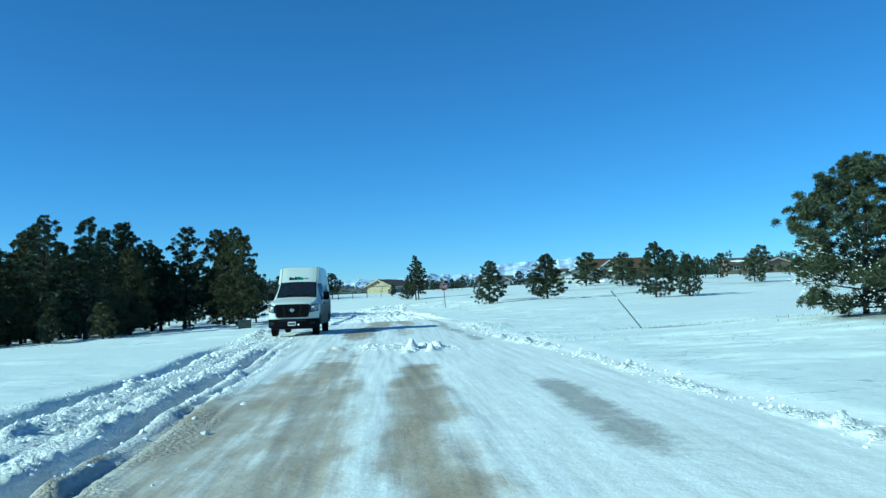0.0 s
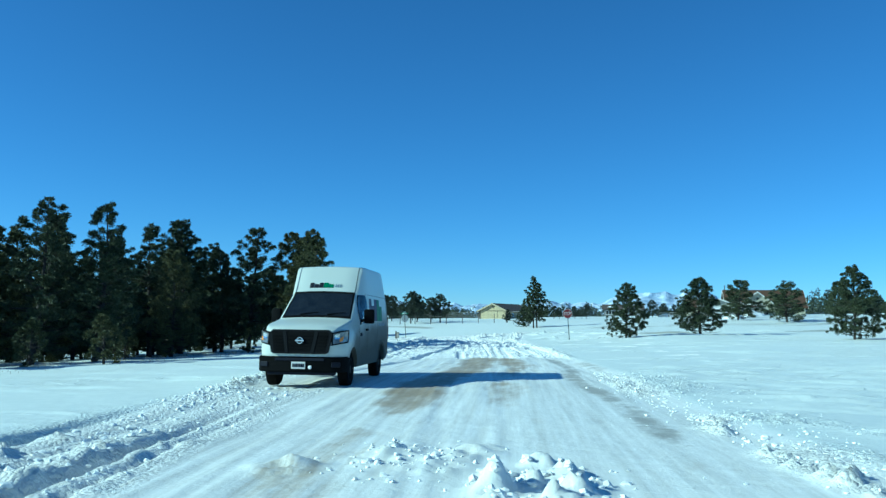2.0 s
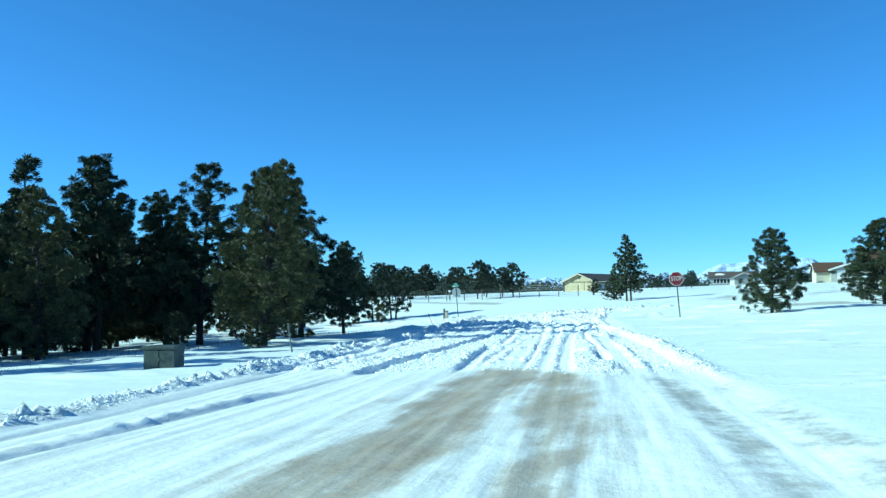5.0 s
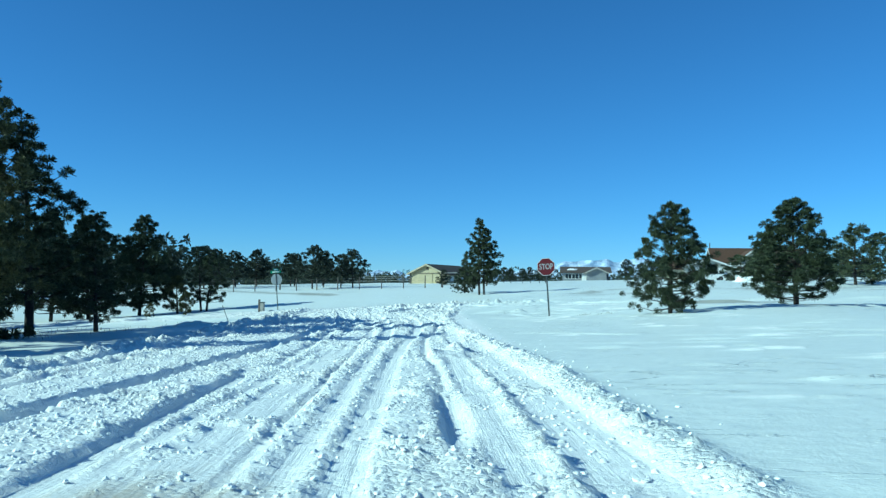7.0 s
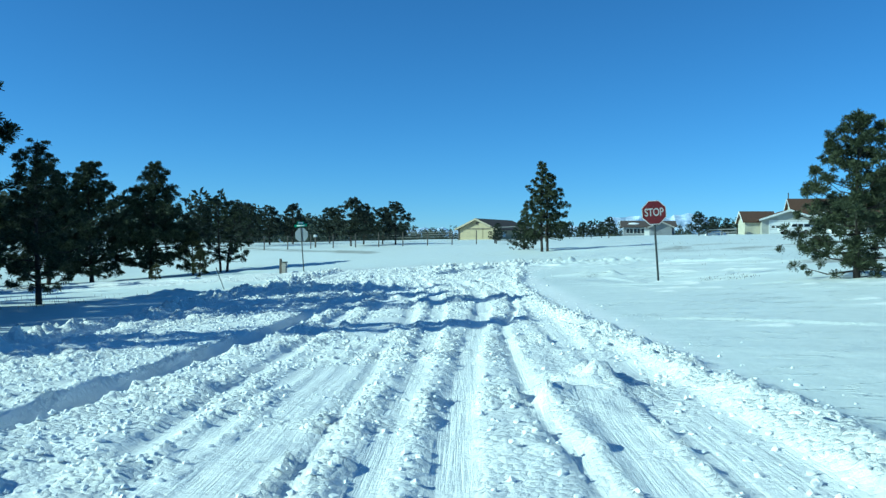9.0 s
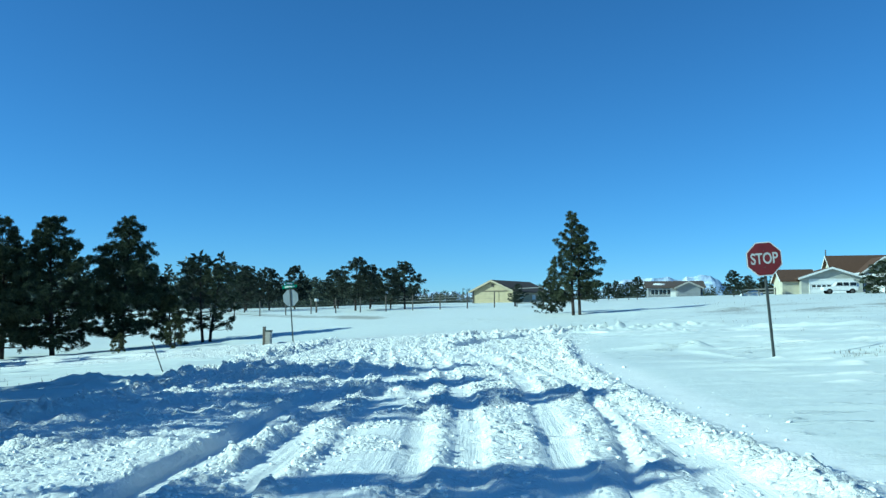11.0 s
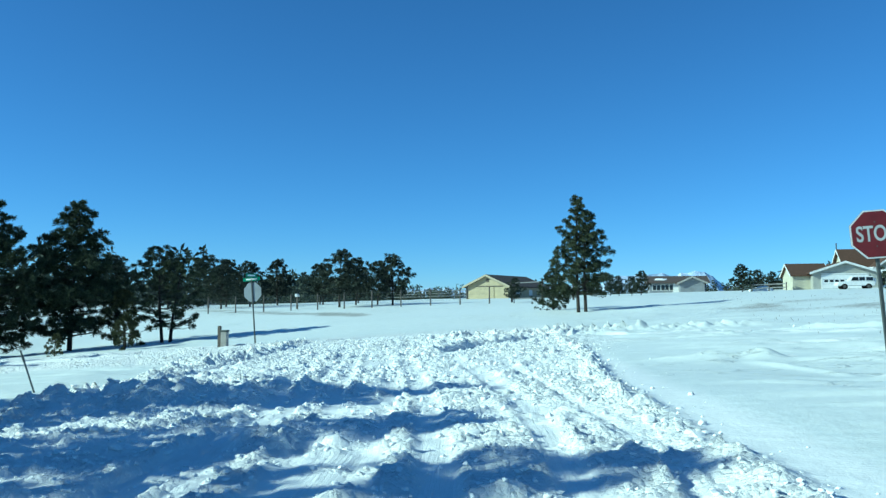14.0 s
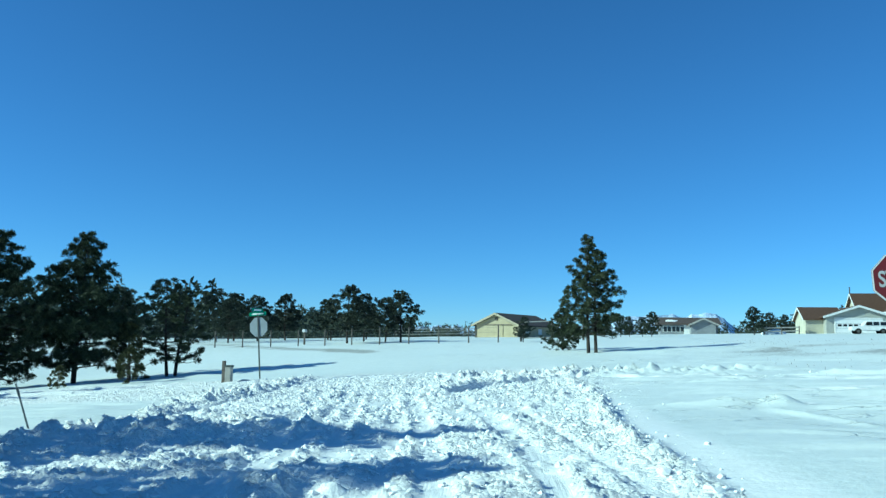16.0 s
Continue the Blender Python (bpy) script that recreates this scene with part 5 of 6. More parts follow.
        for y in (1.0, 4.71):
            wheel(van, s * 0.945, y, s)
        bm = bmesh.new()
        ring = [(4.71 + 0.52 * math.cos(a), 0.43 + 0.52 * math.sin(a)) for a in (math.pi * k / 14 for k in range(15))]
        for (ya, za), (yb, zb) in zip(ring, ring[1:]):
            tube(bm, (s * (van_side(ya, za) - 0.005), ya, za), (s * (van_side(yb, zb) - 0.005), yb, zb), 0.028, 0.028, 8)
        part("arch_flare", bm, PAINT, van, "raised lip over the rear wheel", 50)
        # lettering blocks in the fleet's colours
        for n, (y, w) in enumerate(bars([0.30, 0.34, 0.34, 0.36, 0.36], 0.5, 0.022)):
            tall = n in (0, 2, 3)
            o = [(3.88 + y - w / 2, 1.49), (3.88 + y + w / 2, 1.49), (3.88 + y + w / 2, 2.05 if tall else 1.88), (3.88 + y - w / 2, 2.05 if tall else 1.88)]
            part("livery_block", side_panel(o, s, 0.0075, 0.006, 4), PURPLE if n < 3 else GREEN_VINYL, van, "purple vinyl block" if n < 3 else "green vinyl block")
        for k in range(12):
            y = 4.22 + 0.075 * k + (0.06 if k > 4 else 0)
            part("caption_mark", side_panel([(y, 1.37), (y + 0.04, 1.37), (y + 0.04, 1.42 + 0.02 * (k % 3)), (y, 1.42 + 0.02 * (k % 3))], s, 0.0075, 0.006, 2), GREY_VINYL, van)
        for k in range(5):
            y = 1.72 + 0.05 * k
            part("fleet_mark", side_panel([(y, 1.13), (y + 0.035, 1.13), (y + 0.035, 1.21), (y, 1.21)], s, 0.0075, 0.006, 2), DARK_MARK, van)
    for n, (x, w) in enumerate(bars([0.10, 0.105, 0.105, 0.11, 0.11], 0.15, 0.014)):
        tall = n in (0, 2, 3)
        part("livery_block", top_panel(2.385, 2.475 if tall else 2.45, w / 2, w / 2, 0.010, 2, 3, x - 0.12, 0.01), DARK_MARK if n < 3 else GREEN_VINYL, van, "dark vinyl block" if n < 3 else "green vinyl block")
    for k in range(3):
        part("livery_mark", top_panel(2.40, 2.45, 0.02, 0.02, 0.010, 2, 2, 0.24 + 0.06 * k, 0.01), GREY_VINYL, van)
    for s in (-1, 1):
        bm = bmesh.new()
        for a, b in zip((2.3, 2.45, 2.66, 2.82, 3.1), (2.45, 2.66, 2.82, 3.1, 5.6)):
            x = s * 0.735
            tube(bm, (x, a, van_top(a, x) - 0.002), (x, b, van_top(b, x) - 0.002), 0.012, 0.012, 6)
        part("roof_rail", bm, POST_STEEL if s > 0 else GREY_VINYL, van, "gutter strip along the roof edge")
    return van


VAN_X, VAN_Y, VAN_TURN = -1.14, 15.38, 5.7
delivery_van(Matrix.Translation((VAN_X, VAN_Y, ground_at(-1.0, 18.0))) @ Matrix.Rotation(radians(VAN_TURN), 4, "Z") @ Matrix.Diagonal((1.06, 1.03, 1.06, 1)))


# ---- road signs and posts ----
def octagon(bm, across, y, depth):
    r = across / 2 / math.cos(math.pi / 8)
    prism(bm, [(r * math.cos(math.pi / 8 + k * math.pi / 4), y, r * math.sin(math.pi / 8 + k * math.pi / 4)) for k in range(8)], (0, depth, 0))
    return bm


def raise_z(ob, z):
    ob.location.z += z
    return ob


def stop_sign(x, y, turn, lean, up=0.0, blades=False, label=""):
    z = ground_at(x, y)
    ob = thing("street_sign" if blades else "stop_sign", label, "sign", Matrix.Translation((x, y, z - 0.1)) @ Matrix.Rotation(radians(turn), 4, "Z") @ Matrix.Rotation(radians(lean), 4, "Y"))
    top = (2.95 if blades else 2.74) + up
    bm = bmesh.new()
    prism(bm, [(-0.035, 0.0, 0), (-0.02, -0.022, 0), (0.02, -0.022, 0), (0.035, 0.0, 0), (0.02, 0.012, 0), (-0.02, 0.012, 0)], (0, 0, top - 0.1))
    part("post", bm, DARK_POST, ob, "dark steel sign post")
    zc = 2.31 + up
    plate = raise_z(part("plate", octagon(bmesh.new(), 0.80, -0.045, 0.016), SIGN_BACK, ob, "octagonal aluminium plate"), zc)
    part("border", octagon(bmesh.new(), 0.796, -0.049, 0.003), SIGN_WHITE, plate, "white border")
    part("face", octagon(bmesh.new(), 0.75, -0.053, 0.003), STOP_RED, plate, "faded red face")
    me = lettering("STOP", 0.36, 0.002)
    me.materials.append(LETTER_WHITE)
    word = part("lettering", me, SIGN_WHITE, plate, "white capital letters")
    word.matrix_basis = Matrix.Translation((0, -0.056, 0)) @ Matrix.Rotation(radians(90), 4, "X") @ Matrix.Diagonal((0.72, 1.0, 1, 1))
    for k in (-0.2, 0.2):
        bm = bmesh.new()
        tube(bm, (0, -0.06, k + zc), (0, -0.05, k + zc), 0.012, 0.012, 8)
        part("bolt", bm, STEEL, ob)
    if blades:
        for k, (a, h) in enumerate(((4, 2.86), (82, 3.02))):
            bm = box(bmesh.new(), (0.76, 0.006, 0.15), (0, 0, h), Matrix.Rotation(radians(a), 4, "Z"), 0.002)
            b = part("name_blade", bm, SIGN_GREEN, ob, "green street name blade")
            for s in (-1, 1):
                q = Matrix.Rotation(radians(a), 4, "Z")
                part("name_mark", box(bmesh.new(), (0.5, 0.002, 0.06), q @ Vector((0, s * 0.005, h)), q), SIGN_WHITE, b)
    return ob


stop_sign(2.0, 71.3, 4, -4.2, 0.17, label="red stop sign with white letters on a leaning steel post")
stop_sign(-17.25, 90.1, 176, 4.5, blades=True, label="back of a stop sign with green street name blades")


def leaning_marker(x, y, length, lean, heading, radius, label):
    z = ground_at(x, y)
    ob = thing("marker_post", label, "post", Matrix.Translation((x, y, z - 0.08)) @ Matrix.Rotation(radians(heading), 4, "Z") @ Matrix.Rotation(radians(lean), 4, "Y"), "leaning marker posts")
    bm = tube(bmesh.new(), (0, 0, 0), (0, 0, length), radius, radius * 0.85, 8)
    tube(bm, (0, 0, length), (0, 0, length + 0.02), radius * 1.2, radius, 8)
    part("rod", bm, POST_STEEL, ob, "thin dark rod")
    part("collar", tube(bmesh.new(), (0, 0, length * 0.8), (0, 0, length * 0.8 + 0.12), radius * 1.25, radius * 1.25, 8), SIGN_WHITE if length > 1.5 else POST_STEEL, ob)
    return ob


leaning_marker(13.15, 14.0, 2.0, -37, 0, 0.025, "thin dark marker rod leaning far over in the snow")
leaning_marker(-10.0, 46.0, 1.1, -9, 0, 0.03, "short grey marker post at the road edge")
leaning_marker(-12.9, 70.3, 1.0, -22, 0, 0.018, "thin dark stick leaning in the snowbank")


def utility_box(x, y):
    ob = thing("utility_box", "faded green steel utility box half sunk in snow", "box", Matrix.Translation((x, y, ground_at(x, y) - 0.12)) @ Matrix.Rotation(radians(14), 4, "Z"))
    part("cabinet", box(bmesh.new(), (0.86, 0.7, 0.66), (0, 0, 0.33), None, 0.02), PEDESTAL, ob)
    part("lid", box(bmesh.new(), (0.92, 0.76, 0.10), (0, 0, 0.70), None, 0.03), PEDESTAL_LID, ob, "paler sloping lid")
    for x0 in (-0.22, 0.22):
        part("door", box(bmesh.new(), (0.40, 0.015, 0.54), (x0, -0.356, 0.36), None, 0.006), PEDESTAL_LID, ob)
    part("hasp", box(bmesh.new(), (0.05, 0.03, 0.09), (0.0, -0.37, 0.40), None, 0.006), STEEL, ob)
    return ob


utility_box(-10.3, 39.2)


def pedestal(x, y):
    ob = thing("utility_pedestal", "short grey utility pedestal beside a wooden post", "pedestal", Matrix.Translation((x, y, ground_at(x, y) - 0.1)))
    part("case", box(bmesh.new(), (0.26, 0.22, 0.80), (0.10, 0, 0.40), None, 0.03), PALE_WOOD, ob, "pale grey case")
    part("cap", box(bmesh.new(), (0.30, 0.26, 0.07), (0.10, 0, 0.82), None, 0.02), PEDESTAL_LID, ob)
    part("stake", box(bmesh.new(), (0.12, 0.12, 1.02), (-0.13, 0.02, 0.51), None, 0.012), WOOD, ob, "dark wooden stake")
    return ob


pedestal(-17.75, 88.0)


def mailbox(x, y):
    ob = thing("mailbox", "small white mailbox on a dark wooden post", "mailbox", Matrix.Translation((x, y, ground_at(x, y) - 0.05)))
    part("post", box(bmesh.new(), (0.14, 0.14, 1.15), (0, 0, 0.57), None, 0.01), WOOD, ob)
    bm = bmesh.new()
    prism(bm, [(-0.12, -0.28, 1.15), (0.12, -0.28, 1.15), (0.12, -0.28, 1.32), (0.07, -0.28, 1.41), (-0.07, -0.28, 1.41), (-0.12, -0.28, 1.32)], (0, 0.56, 0))
    part("box", bm, WHITE_PAINT, ob)
    return ob


mailbox(-29.5, 127.0)


def fence_line(name, pts, label, rails, height, thick):
    """Posts along a line of plan points, with rails between them."""
    ob = thing(name, label, "fence", Matrix.Translation((*pts[0], ground_at(*pts[0]))))
    o = ob.matrix_basis.translation
    tops = [Vector((x, y, ground_at(x, y))) - o for x, y in pts]
    for p in tops:
        bm = tube(bmesh.new(), p - Vector((0, 0, 0.2)), p + Vector((0, 0, height)), thick, thick * 0.9, 8)
        part("post", bm, WOOD, ob)
    for a, b in zip(tops, tops[1:]):
        for z, r in rails:
            part("rail" if r > 0.01 else "wire", tube(bmesh.new(), a + Vector((0, 0, z)), b + Vector((0, 0, z)), r, r, 5), PALE_WOOD if r > 0.01 else POST_STEEL, ob)
    return ob


fence_line("wire_fence", [(-49 + 2.45 * k, 125.0 + 0.3 * math.sin(k)) for k in range(16)], "wire fence with dark wooden posts on snow", ((0.45, 0.006), (0.85, 0.006), (1.25, 0.006)), 1.42, 0.06)
fence_line("rail_fence", [(-35 + 2.6 * k, 178.0) for k in range(6)], "pale wooden rail fence of a corral", ((0.45, 0.03), (0.85, 0.03), (1.2, 0.03)), 1.3, 0.05)
fence_line("rail_fence", [(-10.5 + 2.5 * k, 126.0 + 0.15 * k) for k in range(3)], "pale wooden gate frame at a paddock", ((0.3, 0.05), (1.6, 0.05)), 1.75, 0.09)
fence_line("rail_fence", [(13.5 + 1.9 * k, 160.0) for k in range(3)], "white rail fence beside a house", ((0.4, 0.07), (0.8, 0.07)), 0.95, 0.07)


# ---- houses ----
def roof_slab(bm, a, b, c, d, thick):
    """A sloping slab with the corners a, b, c, d above and a thickness below."""
    prism(bm, [a, b, c, d], (0, 0, -thick))
    return bm


def gable_block(ob, w, l, eave, ridge, wall_mat, roof_mat, over=0.4, y0=0.0, x0=0.0, ridge_along="y", trim=None):
    """Walls with gables and a two-slope roof; the ridge runs along y or x."""
    rot = Matrix.Translation((x0, y0, 0)) @ (Matrix() if ridge_along == "y" else Matrix.Rotation(radians(-90), 4, "Z"))
    if ridge_along == "x":
        w, l = l, w
    h = w / 2
    prof = [(-h, 0, -0.6), (h, 0, -0.6), (h, 0, eave), (0, 0, ridge), (-h, 0, eave)]
    bm = bmesh.new()
    prism(bm, prof, (0, l, 0))
    bm.transform(rot if ridge_along == "y" else Matrix.Translation((x0, y0, 0)) @ Matrix.Rotation(radians(-90), 4, "Z"))
    walls = part("wall", bm, wall_mat, ob)
    k = (ridge - eave) / h
    for s in (-1, 1):
        bm = bmesh.new()
        e = (s * (h + over), -over, eave - k * over + 0.06)
        r = (0, -over, ridge + 0.06)
        roof_slab(bm, Vector(e), Vector(r), Vector(r) + Vector((0, l + 2 * over, 0)), Vector(e) + Vector((0, l + 2 * over, 0)), 0.16)
        bm.transform(rot)
        part("roof", bm, roof_mat, ob)
        for yy in (-over - 0.03, l + over):
            bm = bmesh.new()
            prism(bm, [(s * (h + over), yy, eave - k * over + 0.07), (0, yy, ridge + 0.07), (0, yy, ridge - 0.19), (s * (h + over), yy, eave - k * over - 0.19)], (0, 0.03, 0))
            bm.transform(rot)
            part("bargeboard", bm, trim or SIGN_WHITE, ob)
    return walls


def window_unit(ob, x, y, z, w, h, axis="x"):
    size = (w, 0.06, h) if axis == "x" else (0.06, w, h)
    win = part("window", box(bmesh.new(), size, (x, y, z), None, 0.01), SIGN_WHITE, ob, "white-framed window")
    d = Vector((0, -0.035, 0)) if axis == "x" else Vector((-0.035, 0, 0))
    for s in (-1, 1):
        off = Vector((s * w * 0.24, 0, 0)) if axis == "x" else Vector((0, s * w * 0.24, 0))
        psize = (w * 0.42, 0.02, h * 0.84) if axis == "x" else (0.02, w * 0.42, h * 0.84)
        part("pane", box(bmesh.new(), psize, Vector((x, y, z)) + d + off), GLASS, win)


def snow_patch(m, length, width, seed):
    """A thin ragged sheet of snow lying on a slope."""
    bm = bmesh.new()
    bmesh.ops.create_icosphere(bm, subdivisions=3, radius=1.0)
    for v in bm.verts:
        a = math.atan2(v.co.y, v.co.x)
        k = 1 + 0.45 * noise.noise(Vector((2.2 * math.cos(a), 2.2 * math.sin(a), seed))) + 0.25 * noise.noise(Vector((5 * math.cos(a), 5 * math.sin(a), seed)))
        v.co = Vector((v.co.x * length * k, v.co.y * width * k, v.co.z * 0.12))
    bm.transform(m)
    return bm


def garage_house():
    """Cream house with brown roofs: a left wing, a garage with its gable to the road, and a long main roof."""
    x, y = 19.1, 165.0
    ob = thing("house", "cream-sided house with brown shingle roofs and a double garage", "house", Matrix.Translation((x, y, 2.75)))
    gable_block(ob, 7.4, 9.5, 2.6, 5.35, CREAM, ROOF_BROWN, 0.45, 5.5, 13.5, "y")
    gable_block(ob, 14.5, 8.2, 2.75, 5.9, CREAM, ROOF_BROWN, 0.45, 12.0, 8.2, "x")
    gable_block(ob, 4.0, 6.2, 2.3, 3.7, CREAM, ROOF_BROWN, 0.35, 4.6, 0.2, "x")
    gable_block(ob, 7.2, 7.0, 2.55, 3.75, CREAM_SHADED, ROOF_BROWN, 0.45, 0.0, 5.8, "y")
    door = part("garage_door", box(bmesh.new(), (5.0, 0.08, 2.15), (5.75, -0.03, 1.08), None, 0.01), WHITE_PAINT, ob, "white sectional garage door")
    for k in range(3):
        part("door_groove", box(bmesh.new(), (4.96, 0.012, 0.03), (5.75, -0.075, 0.54 * (k + 1))), GREY_SIDING, door)
    for k in range(8):
        part("door_pane", box(bmesh.new(), (0.42, 0.02, 0.26), (3.65 + 0.6 * k, -0.078, 1.42), None, 0.005), GLASS, door, "small dark pane")
    frame_bm = bmesh.new()
    for xx in (3.16, 8.34):
        box(frame_bm, (0.16, 0.1, 2.3), (xx, -0.05, 1.1))
    box(frame_bm, (5.3, 0.1, 0.16), (5.75, -0.05, 2.26))
    part("door_frame", frame_bm, SIGN_WHITE, ob)
    for xx in (11.3, 12.9, 15.0):
        window_unit(ob, xx, 5.46, 1.45, 1.0, 1.2)
    bm = bmesh.new()
    tube(bm, (8.6, 15.2, 5.2), (8.6, 15.2, 7.0), 0.09, 0.09, 8)
    part("vent_pipe", bm, POST_STEEL, ob, "thin dark vent pipe")
    for bx, by, bz, sx in ((2.6, 5.0, 2.78, 0.6), (11.8, 5.4, 3.0, 2.6)):
        bm = snow_patch(Matrix.Translation((bx, by, bz)) @ Matrix.Rotation(radians(28), 4, "X"), sx, 0.7, bx)
        part("roof_snow", bm, SNOW, ob, "patch of snow on the roof", 60)
    porch = part("porch", box(bmesh.new(), (4.6, 2.0, 0.2), (12.3, 3.8, 2.5), None, 0.03), ROOF_BROWN, ob, "brown porch roof")
    for xx in (10.4, 12.3, 14.2):
        part("porch_post", box(bmesh.new(), (0.16, 0.16, 3.0), (xx, 3.0, 0.9)), SIGN_WHITE, porch)
    return ob


garage_house()


def yellow_barn():
    ob = thing("barn", "small pale yellow barn with a dark brown roof", "barn", Matrix.Translation((-20.0, 164.0, 1.75)) @ Matrix.Rotation(radians(-22), 4, "Z"))
    gable_block(ob, 6.0, 10.0, 2.15, 3.45, YELLOW, ROOF_DARK, 0.5, 0.0, 2.3, "y", TRIM_BEIGE)
    door = part("barn_door", box(bmesh.new(), (2.5, 0.08, 1.9), (2.0, -0.03, 0.95), None, 0.01), YELLOW, ob, "pale yellow sliding door")
    part("door_rail", box(bmesh.new(), (3.9, 0.08, 0.08), (2.6, -0.08, 2.02)), WOOD, door)
    part("vent", box(bmesh.new(), (0.35, 0.08, 0.35), (2.3, -0.04, 2.75), None, 0.01), WOOD, ob, "small dark gable vent")
    bm = box(bmesh.new(), (0.16, 0.16, 2.3), (-0.75, -0.05, 1.0))
    part("downpipe", bm, WOOD, ob)
    for yy in (2.5, 6.0):
        window_unit(ob, 5.32, yy, 1.25, 0.9, 0.7, "y")
    return ob


yellow_barn()


def low_house(x, y, z, w, label, roof, wall, turn=0, height=2.3, ridge=1.25, depth=8.0):
    ob = thing("house", label, "house", Matrix.Translation((x, y, z)) @ Matrix.Rotation(radians(turn), 4, "Z"))
    gable_block(ob, w, depth, height, height + ridge, wall, roof, 0.5, depth / 2, 0.0, "x", PALE_WOOD)
    gable_block(ob, w * 0.42, 4.5, height * 0.95, height + ridge * 0.72, wall, roof, 0.45, -3.2, w * 0.72, "y", PALE_WOOD)
    for k in range(3):
        window_unit(ob, w * (0.12 + 0.15 * k), -0.02, 1.25, 1.2, 0.9)
    part("house_door", box(bmesh.new(), (0.95, 0.08, 2.0), (w * 0.47, -0.03, 1.0), None, 0.01), WHITE_PAINT, ob)
    bm = snow_patch(Matrix.Translation((w * 0.2, depth * 0.2, height + ridge * 0.42)) @ Matrix.Rotation(math.atan2(ridge, depth / 2), 4, "X"), w * 0.13, 0.8, x)
    part("roof_snow", bm, SNOW, ob, "patch of snow on the roof", 60)
    return ob


low_house(3.2, 188.0, 2.75, 8.2, "low grey house with a dark roof and patches of snow", ROOF_DARK, GREY_SIDING, 0, 2.1, 0.95)
low_house(58.0, 168.0, 4.2, 13.0, "long low brown house with a dark roof", ROOF_DARK, BROWN_SIDING, 0, 2.2, 1.3)


def parked_car(x, y):
    ob = thing("car", "white off-road wagon parked in front of a garage", "car", Matrix.Translation((x, y, ground_at(x, y) - 0.02)) @ Matrix.Scale(0.9, 4))
    bm = bmesh.new()
    prism(bm, [(-2.2, -0.85, 0.45), (2.05, -0.85, 0.45), (2.1, -0.85, 0.95), (-0.9, -0.85, 1.02), (-2.15, -0.85, 0.92)], (0, 1.7, 0))
    bmesh.ops.bevel(bm, geom=list(bm.edges), offset=0.06, segments=2, affect="EDGES")
    part("body", bm, WHITE_PAINT, ob, "white body", 40)
    bm = bmesh.new()
    prism(bm, [(-0.95, -0.78, 0.98), (2.0, -0.78, 0.98), (1.9, -0.74, 1.62), (-0.35, -0.74, 1.62)], (0, 1.54, 0))
    bmesh.ops.bevel(bm, geom=list(bm.edges), offset=0.05, segments=2, affect="EDGES")
    part("cabin", bm, WHITE_PAINT, ob, "white cabin", 40)
    for a, b in ((-0.62, 0.2), (0.3, 0.95), (1.1, 1.85)):
        bm = bmesh.new()
        prism(bm, [(a, -0.80, 1.08), (b, -0.80, 1.08), (b - 0.03, -0.785, 1.5), (a + 0.2 * (a < 0), -0.785, 1.5)], (0, 0.03, 0))
        part("side_window", bm, GLASS, ob, "dark side window")
    for wx in (-1.4, 1.35):
        for s in (-1, 1):
            bm = lathe(bmesh.new(), [(0.2, -0.2), (0.36, -0.18), (0.37, -0.04), (0.34, 0.0), (0.2, 0.0)], 20, Matrix.Translation((wx, s * 0.86, 0.36)) @ Matrix.Rotation(radians(90 * s), 4, "Z"))
            w = part("wheel", bm, RUBBER, ob, "", 40)
            part("rim", lathe(bmesh.new(), [(0.2, 0.002), (0.15, 0.012), (0.02, 0.012)], 16, Matrix.Translation((wx, s * 0.86, 0.36)) @ Matrix.Rotation(radians(90 * s), 4, "Z")), STEEL, w)
    bm = lathe(bmesh.new(), [(0.1, -0.1), (0.36, -0.1), (0.38, 0.06), (0.34, 0.1), (0.05, 0.1)], 20, Matrix.Translation((2.22, 0, 1.02)))
    part("spare_wheel_cover", bm, WHITE_PAINT, ob, "", 40)
    return ob


parked_car(24.0, 157.5)


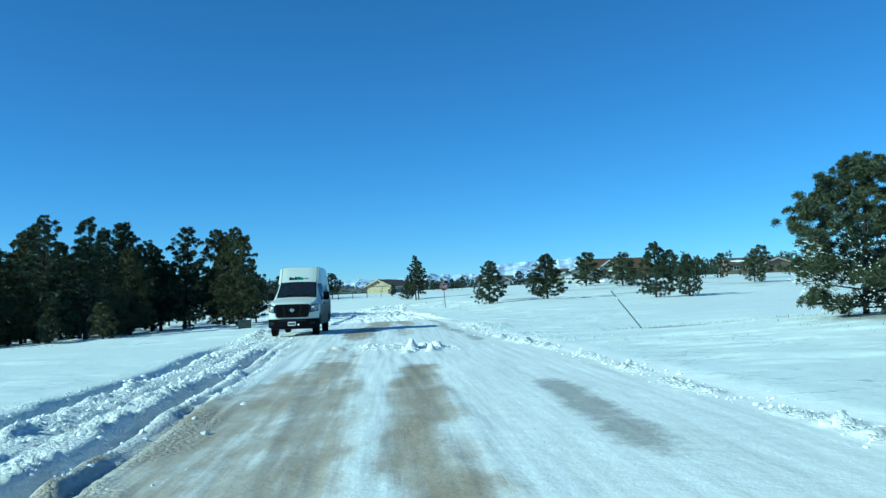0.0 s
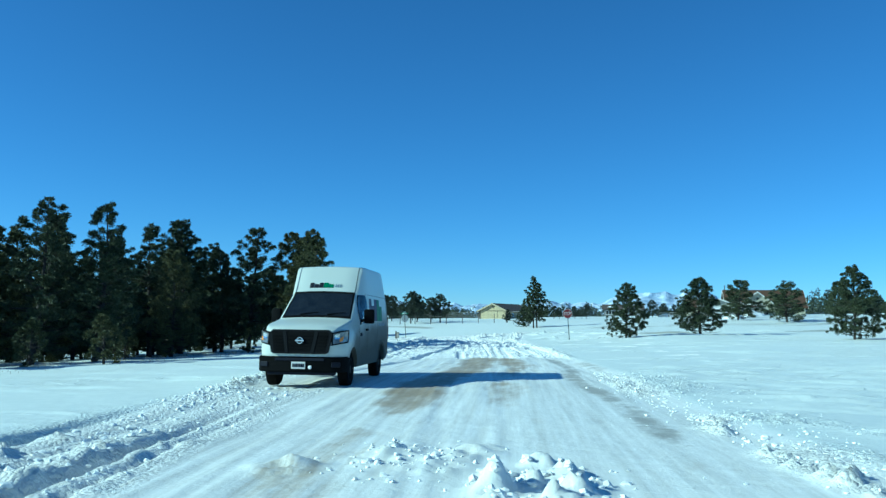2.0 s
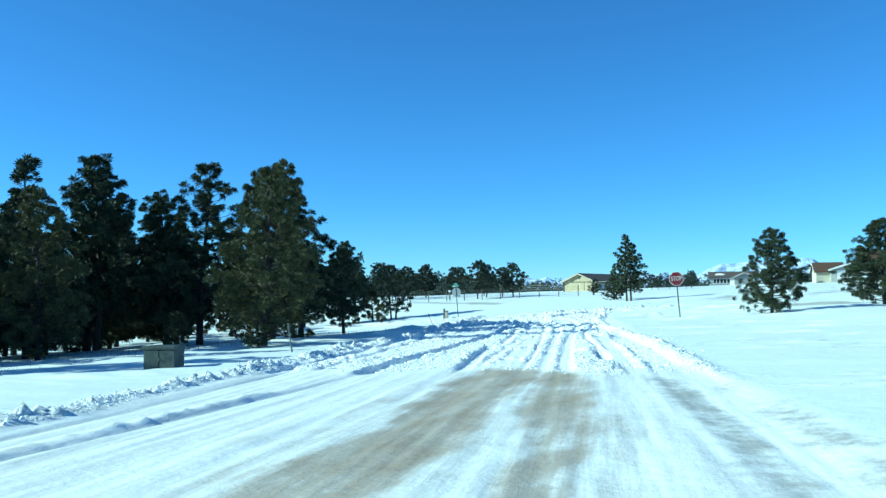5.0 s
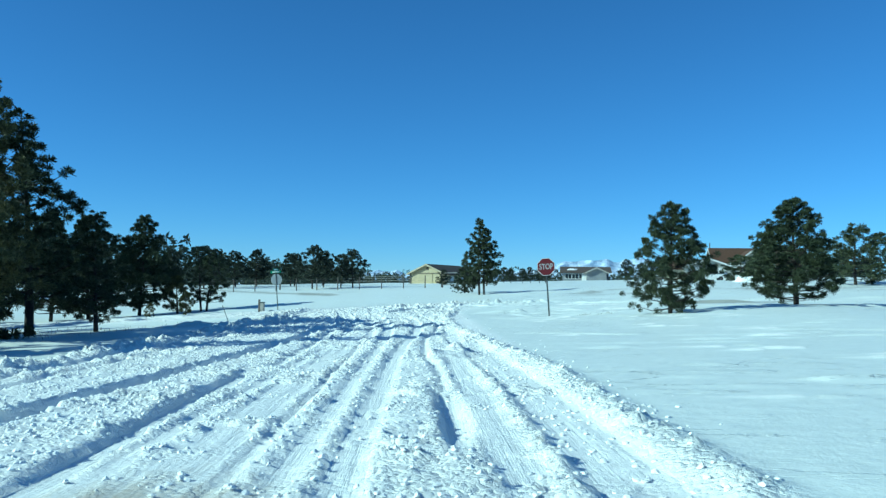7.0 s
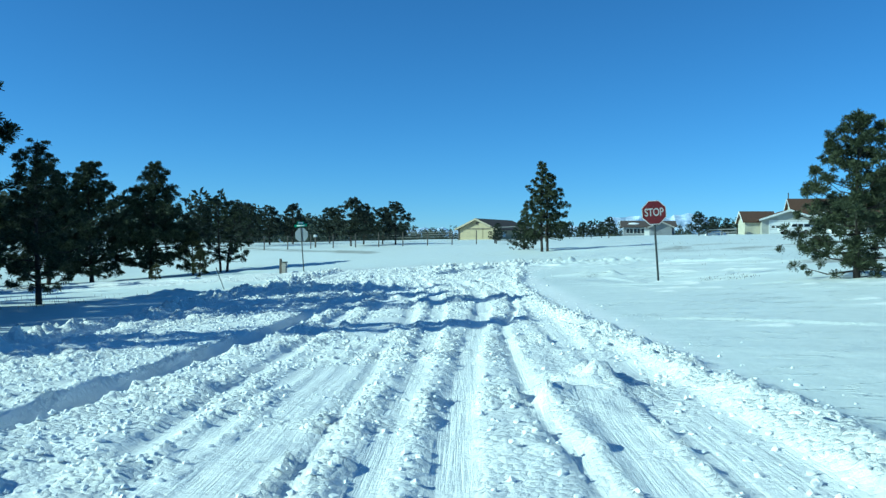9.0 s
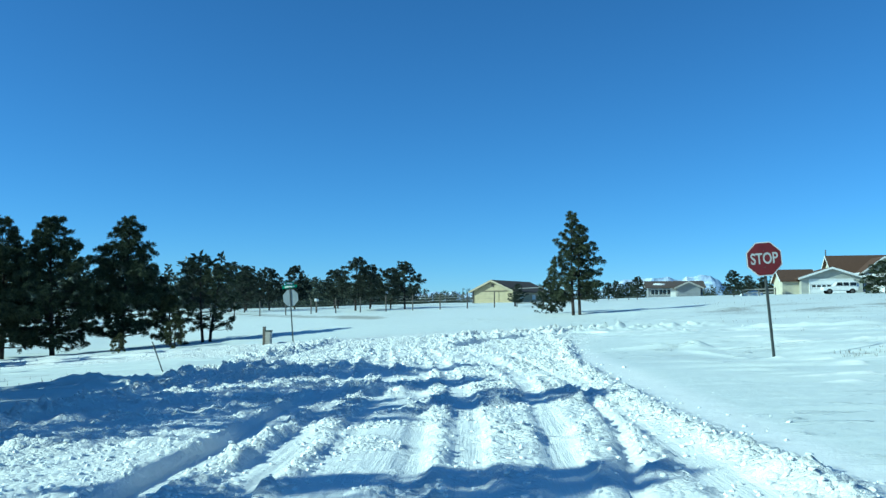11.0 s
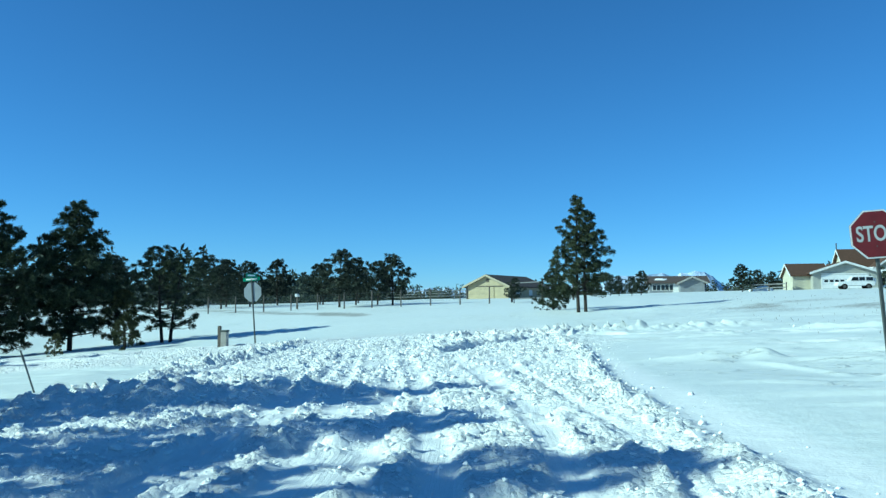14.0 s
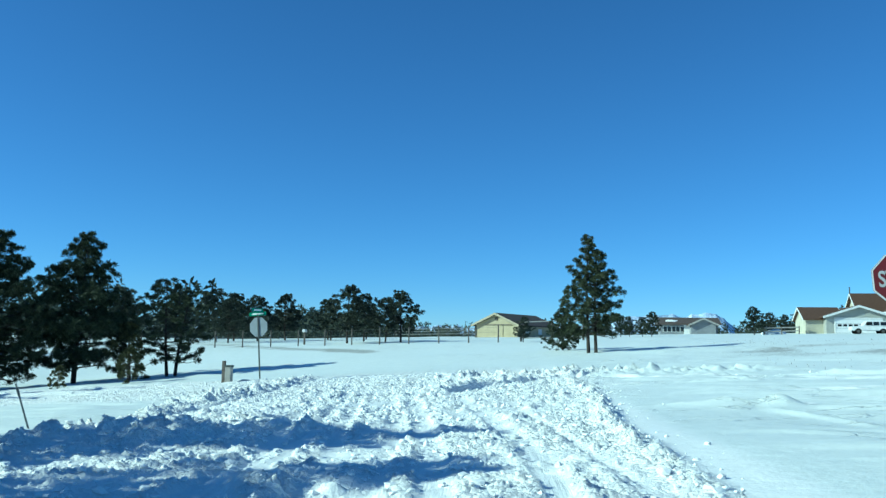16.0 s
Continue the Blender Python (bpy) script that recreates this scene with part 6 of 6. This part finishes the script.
def snow_pile(x, y, w, h, seed, label):
    bm = bmesh.new()
    bmesh.ops.create_icosphere(bm, subdivisions=4, radius=1.0)
    for v in bm.verts:
        n = noise.noise(v.co * 1.6 + Vector((seed, 0, 0))) * 0.25 + noise.noise(v.co * 5 + Vector((seed, 0, 0))) * 0.08
        v.co = Vector((v.co.x * w / 2, v.co.y * w * 0.3, v.co.z * h)) * (1 + n)
    me = bpy.data.meshes.new("snow_mound")
    bm.to_mesh(me)
    bm.free()
    me.materials.append(SNOW)
    me.polygons.foreach_set("use_smooth", [True] * len(me.polygons))
    ob = new("snow_mound", me)
    ob.location = (x, y, ground_at(x, y) - 0.1)
    tagged(ob, label, "snow", "ploughed snow piles")


snow_pile(29.5, 158.0, 5.0, 1.1, 1, "ploughed heap of white snow beside a car")
snow_pile(22.8, 128.0, 3.2, 0.8, 2, "ploughed heap of white snow on the field")
snow_pile(14.8, 161.5, 3.0, 0.7, 3, "ploughed heap of white snow beside a house")


# ---- dry stalks and grass ----
def dry_grass():
    rng = np.random.RandomState(17)
    pts = np.concatenate([np.stack([rng.uniform(-24, -15.5, 900), rng.uniform(22, 72, 900)], -1),
                          np.stack([rng.normal(19, 3.2, 260), rng.normal(5, 2.4, 260)], -1),
                          np.stack([rng.uniform(11, 40, 500), rng.normal(0, 0.35, 500)], -1),
                          np.stack([rng.uniform(3, 40, 700), rng.uniform(78, 118, 700)], -1),
                          np.stack([rng.uniform(3.2, 5.0, 90), rng.uniform(69.6, 71.8, 90)], -1)])
    k = slice(1160, 1660)
    pts[k, 1] += 14.2 + 0.05 * (pts[k, 0] - 13)
    h = snow_relief(pts[:, 0], pts[:, 1])[0]
    z = land(pts[:, 0], pts[:, 1]) + h
    vs, fs = [], []
    for i, (x, y) in enumerate(pts):
        ln = rng.uniform(0.04, 0.13) if y > 76 else rng.uniform(0.03, 0.10) if x > 0 else rng.uniform(0.06, 0.2)
        a, t = rng.uniform(0, 6.28), rng.uniform(0, 0.5)
        w = 0.008
        top = (x + t * ln * math.cos(a), y + t * ln * math.sin(a), z[i] + ln)
        vs += [(x - w, y, z[i] - 0.02), (x + w, y, z[i] - 0.02), top]
        fs.append((3 * i, 3 * i + 1, 3 * i + 2))
    me = mesh_of("dry_grass", vs, fs, TWIG)
    tagged(new("dry_grass", me), "dry brown grass stalks poking through snow", "grass", kind="stuff")


dry_grass()
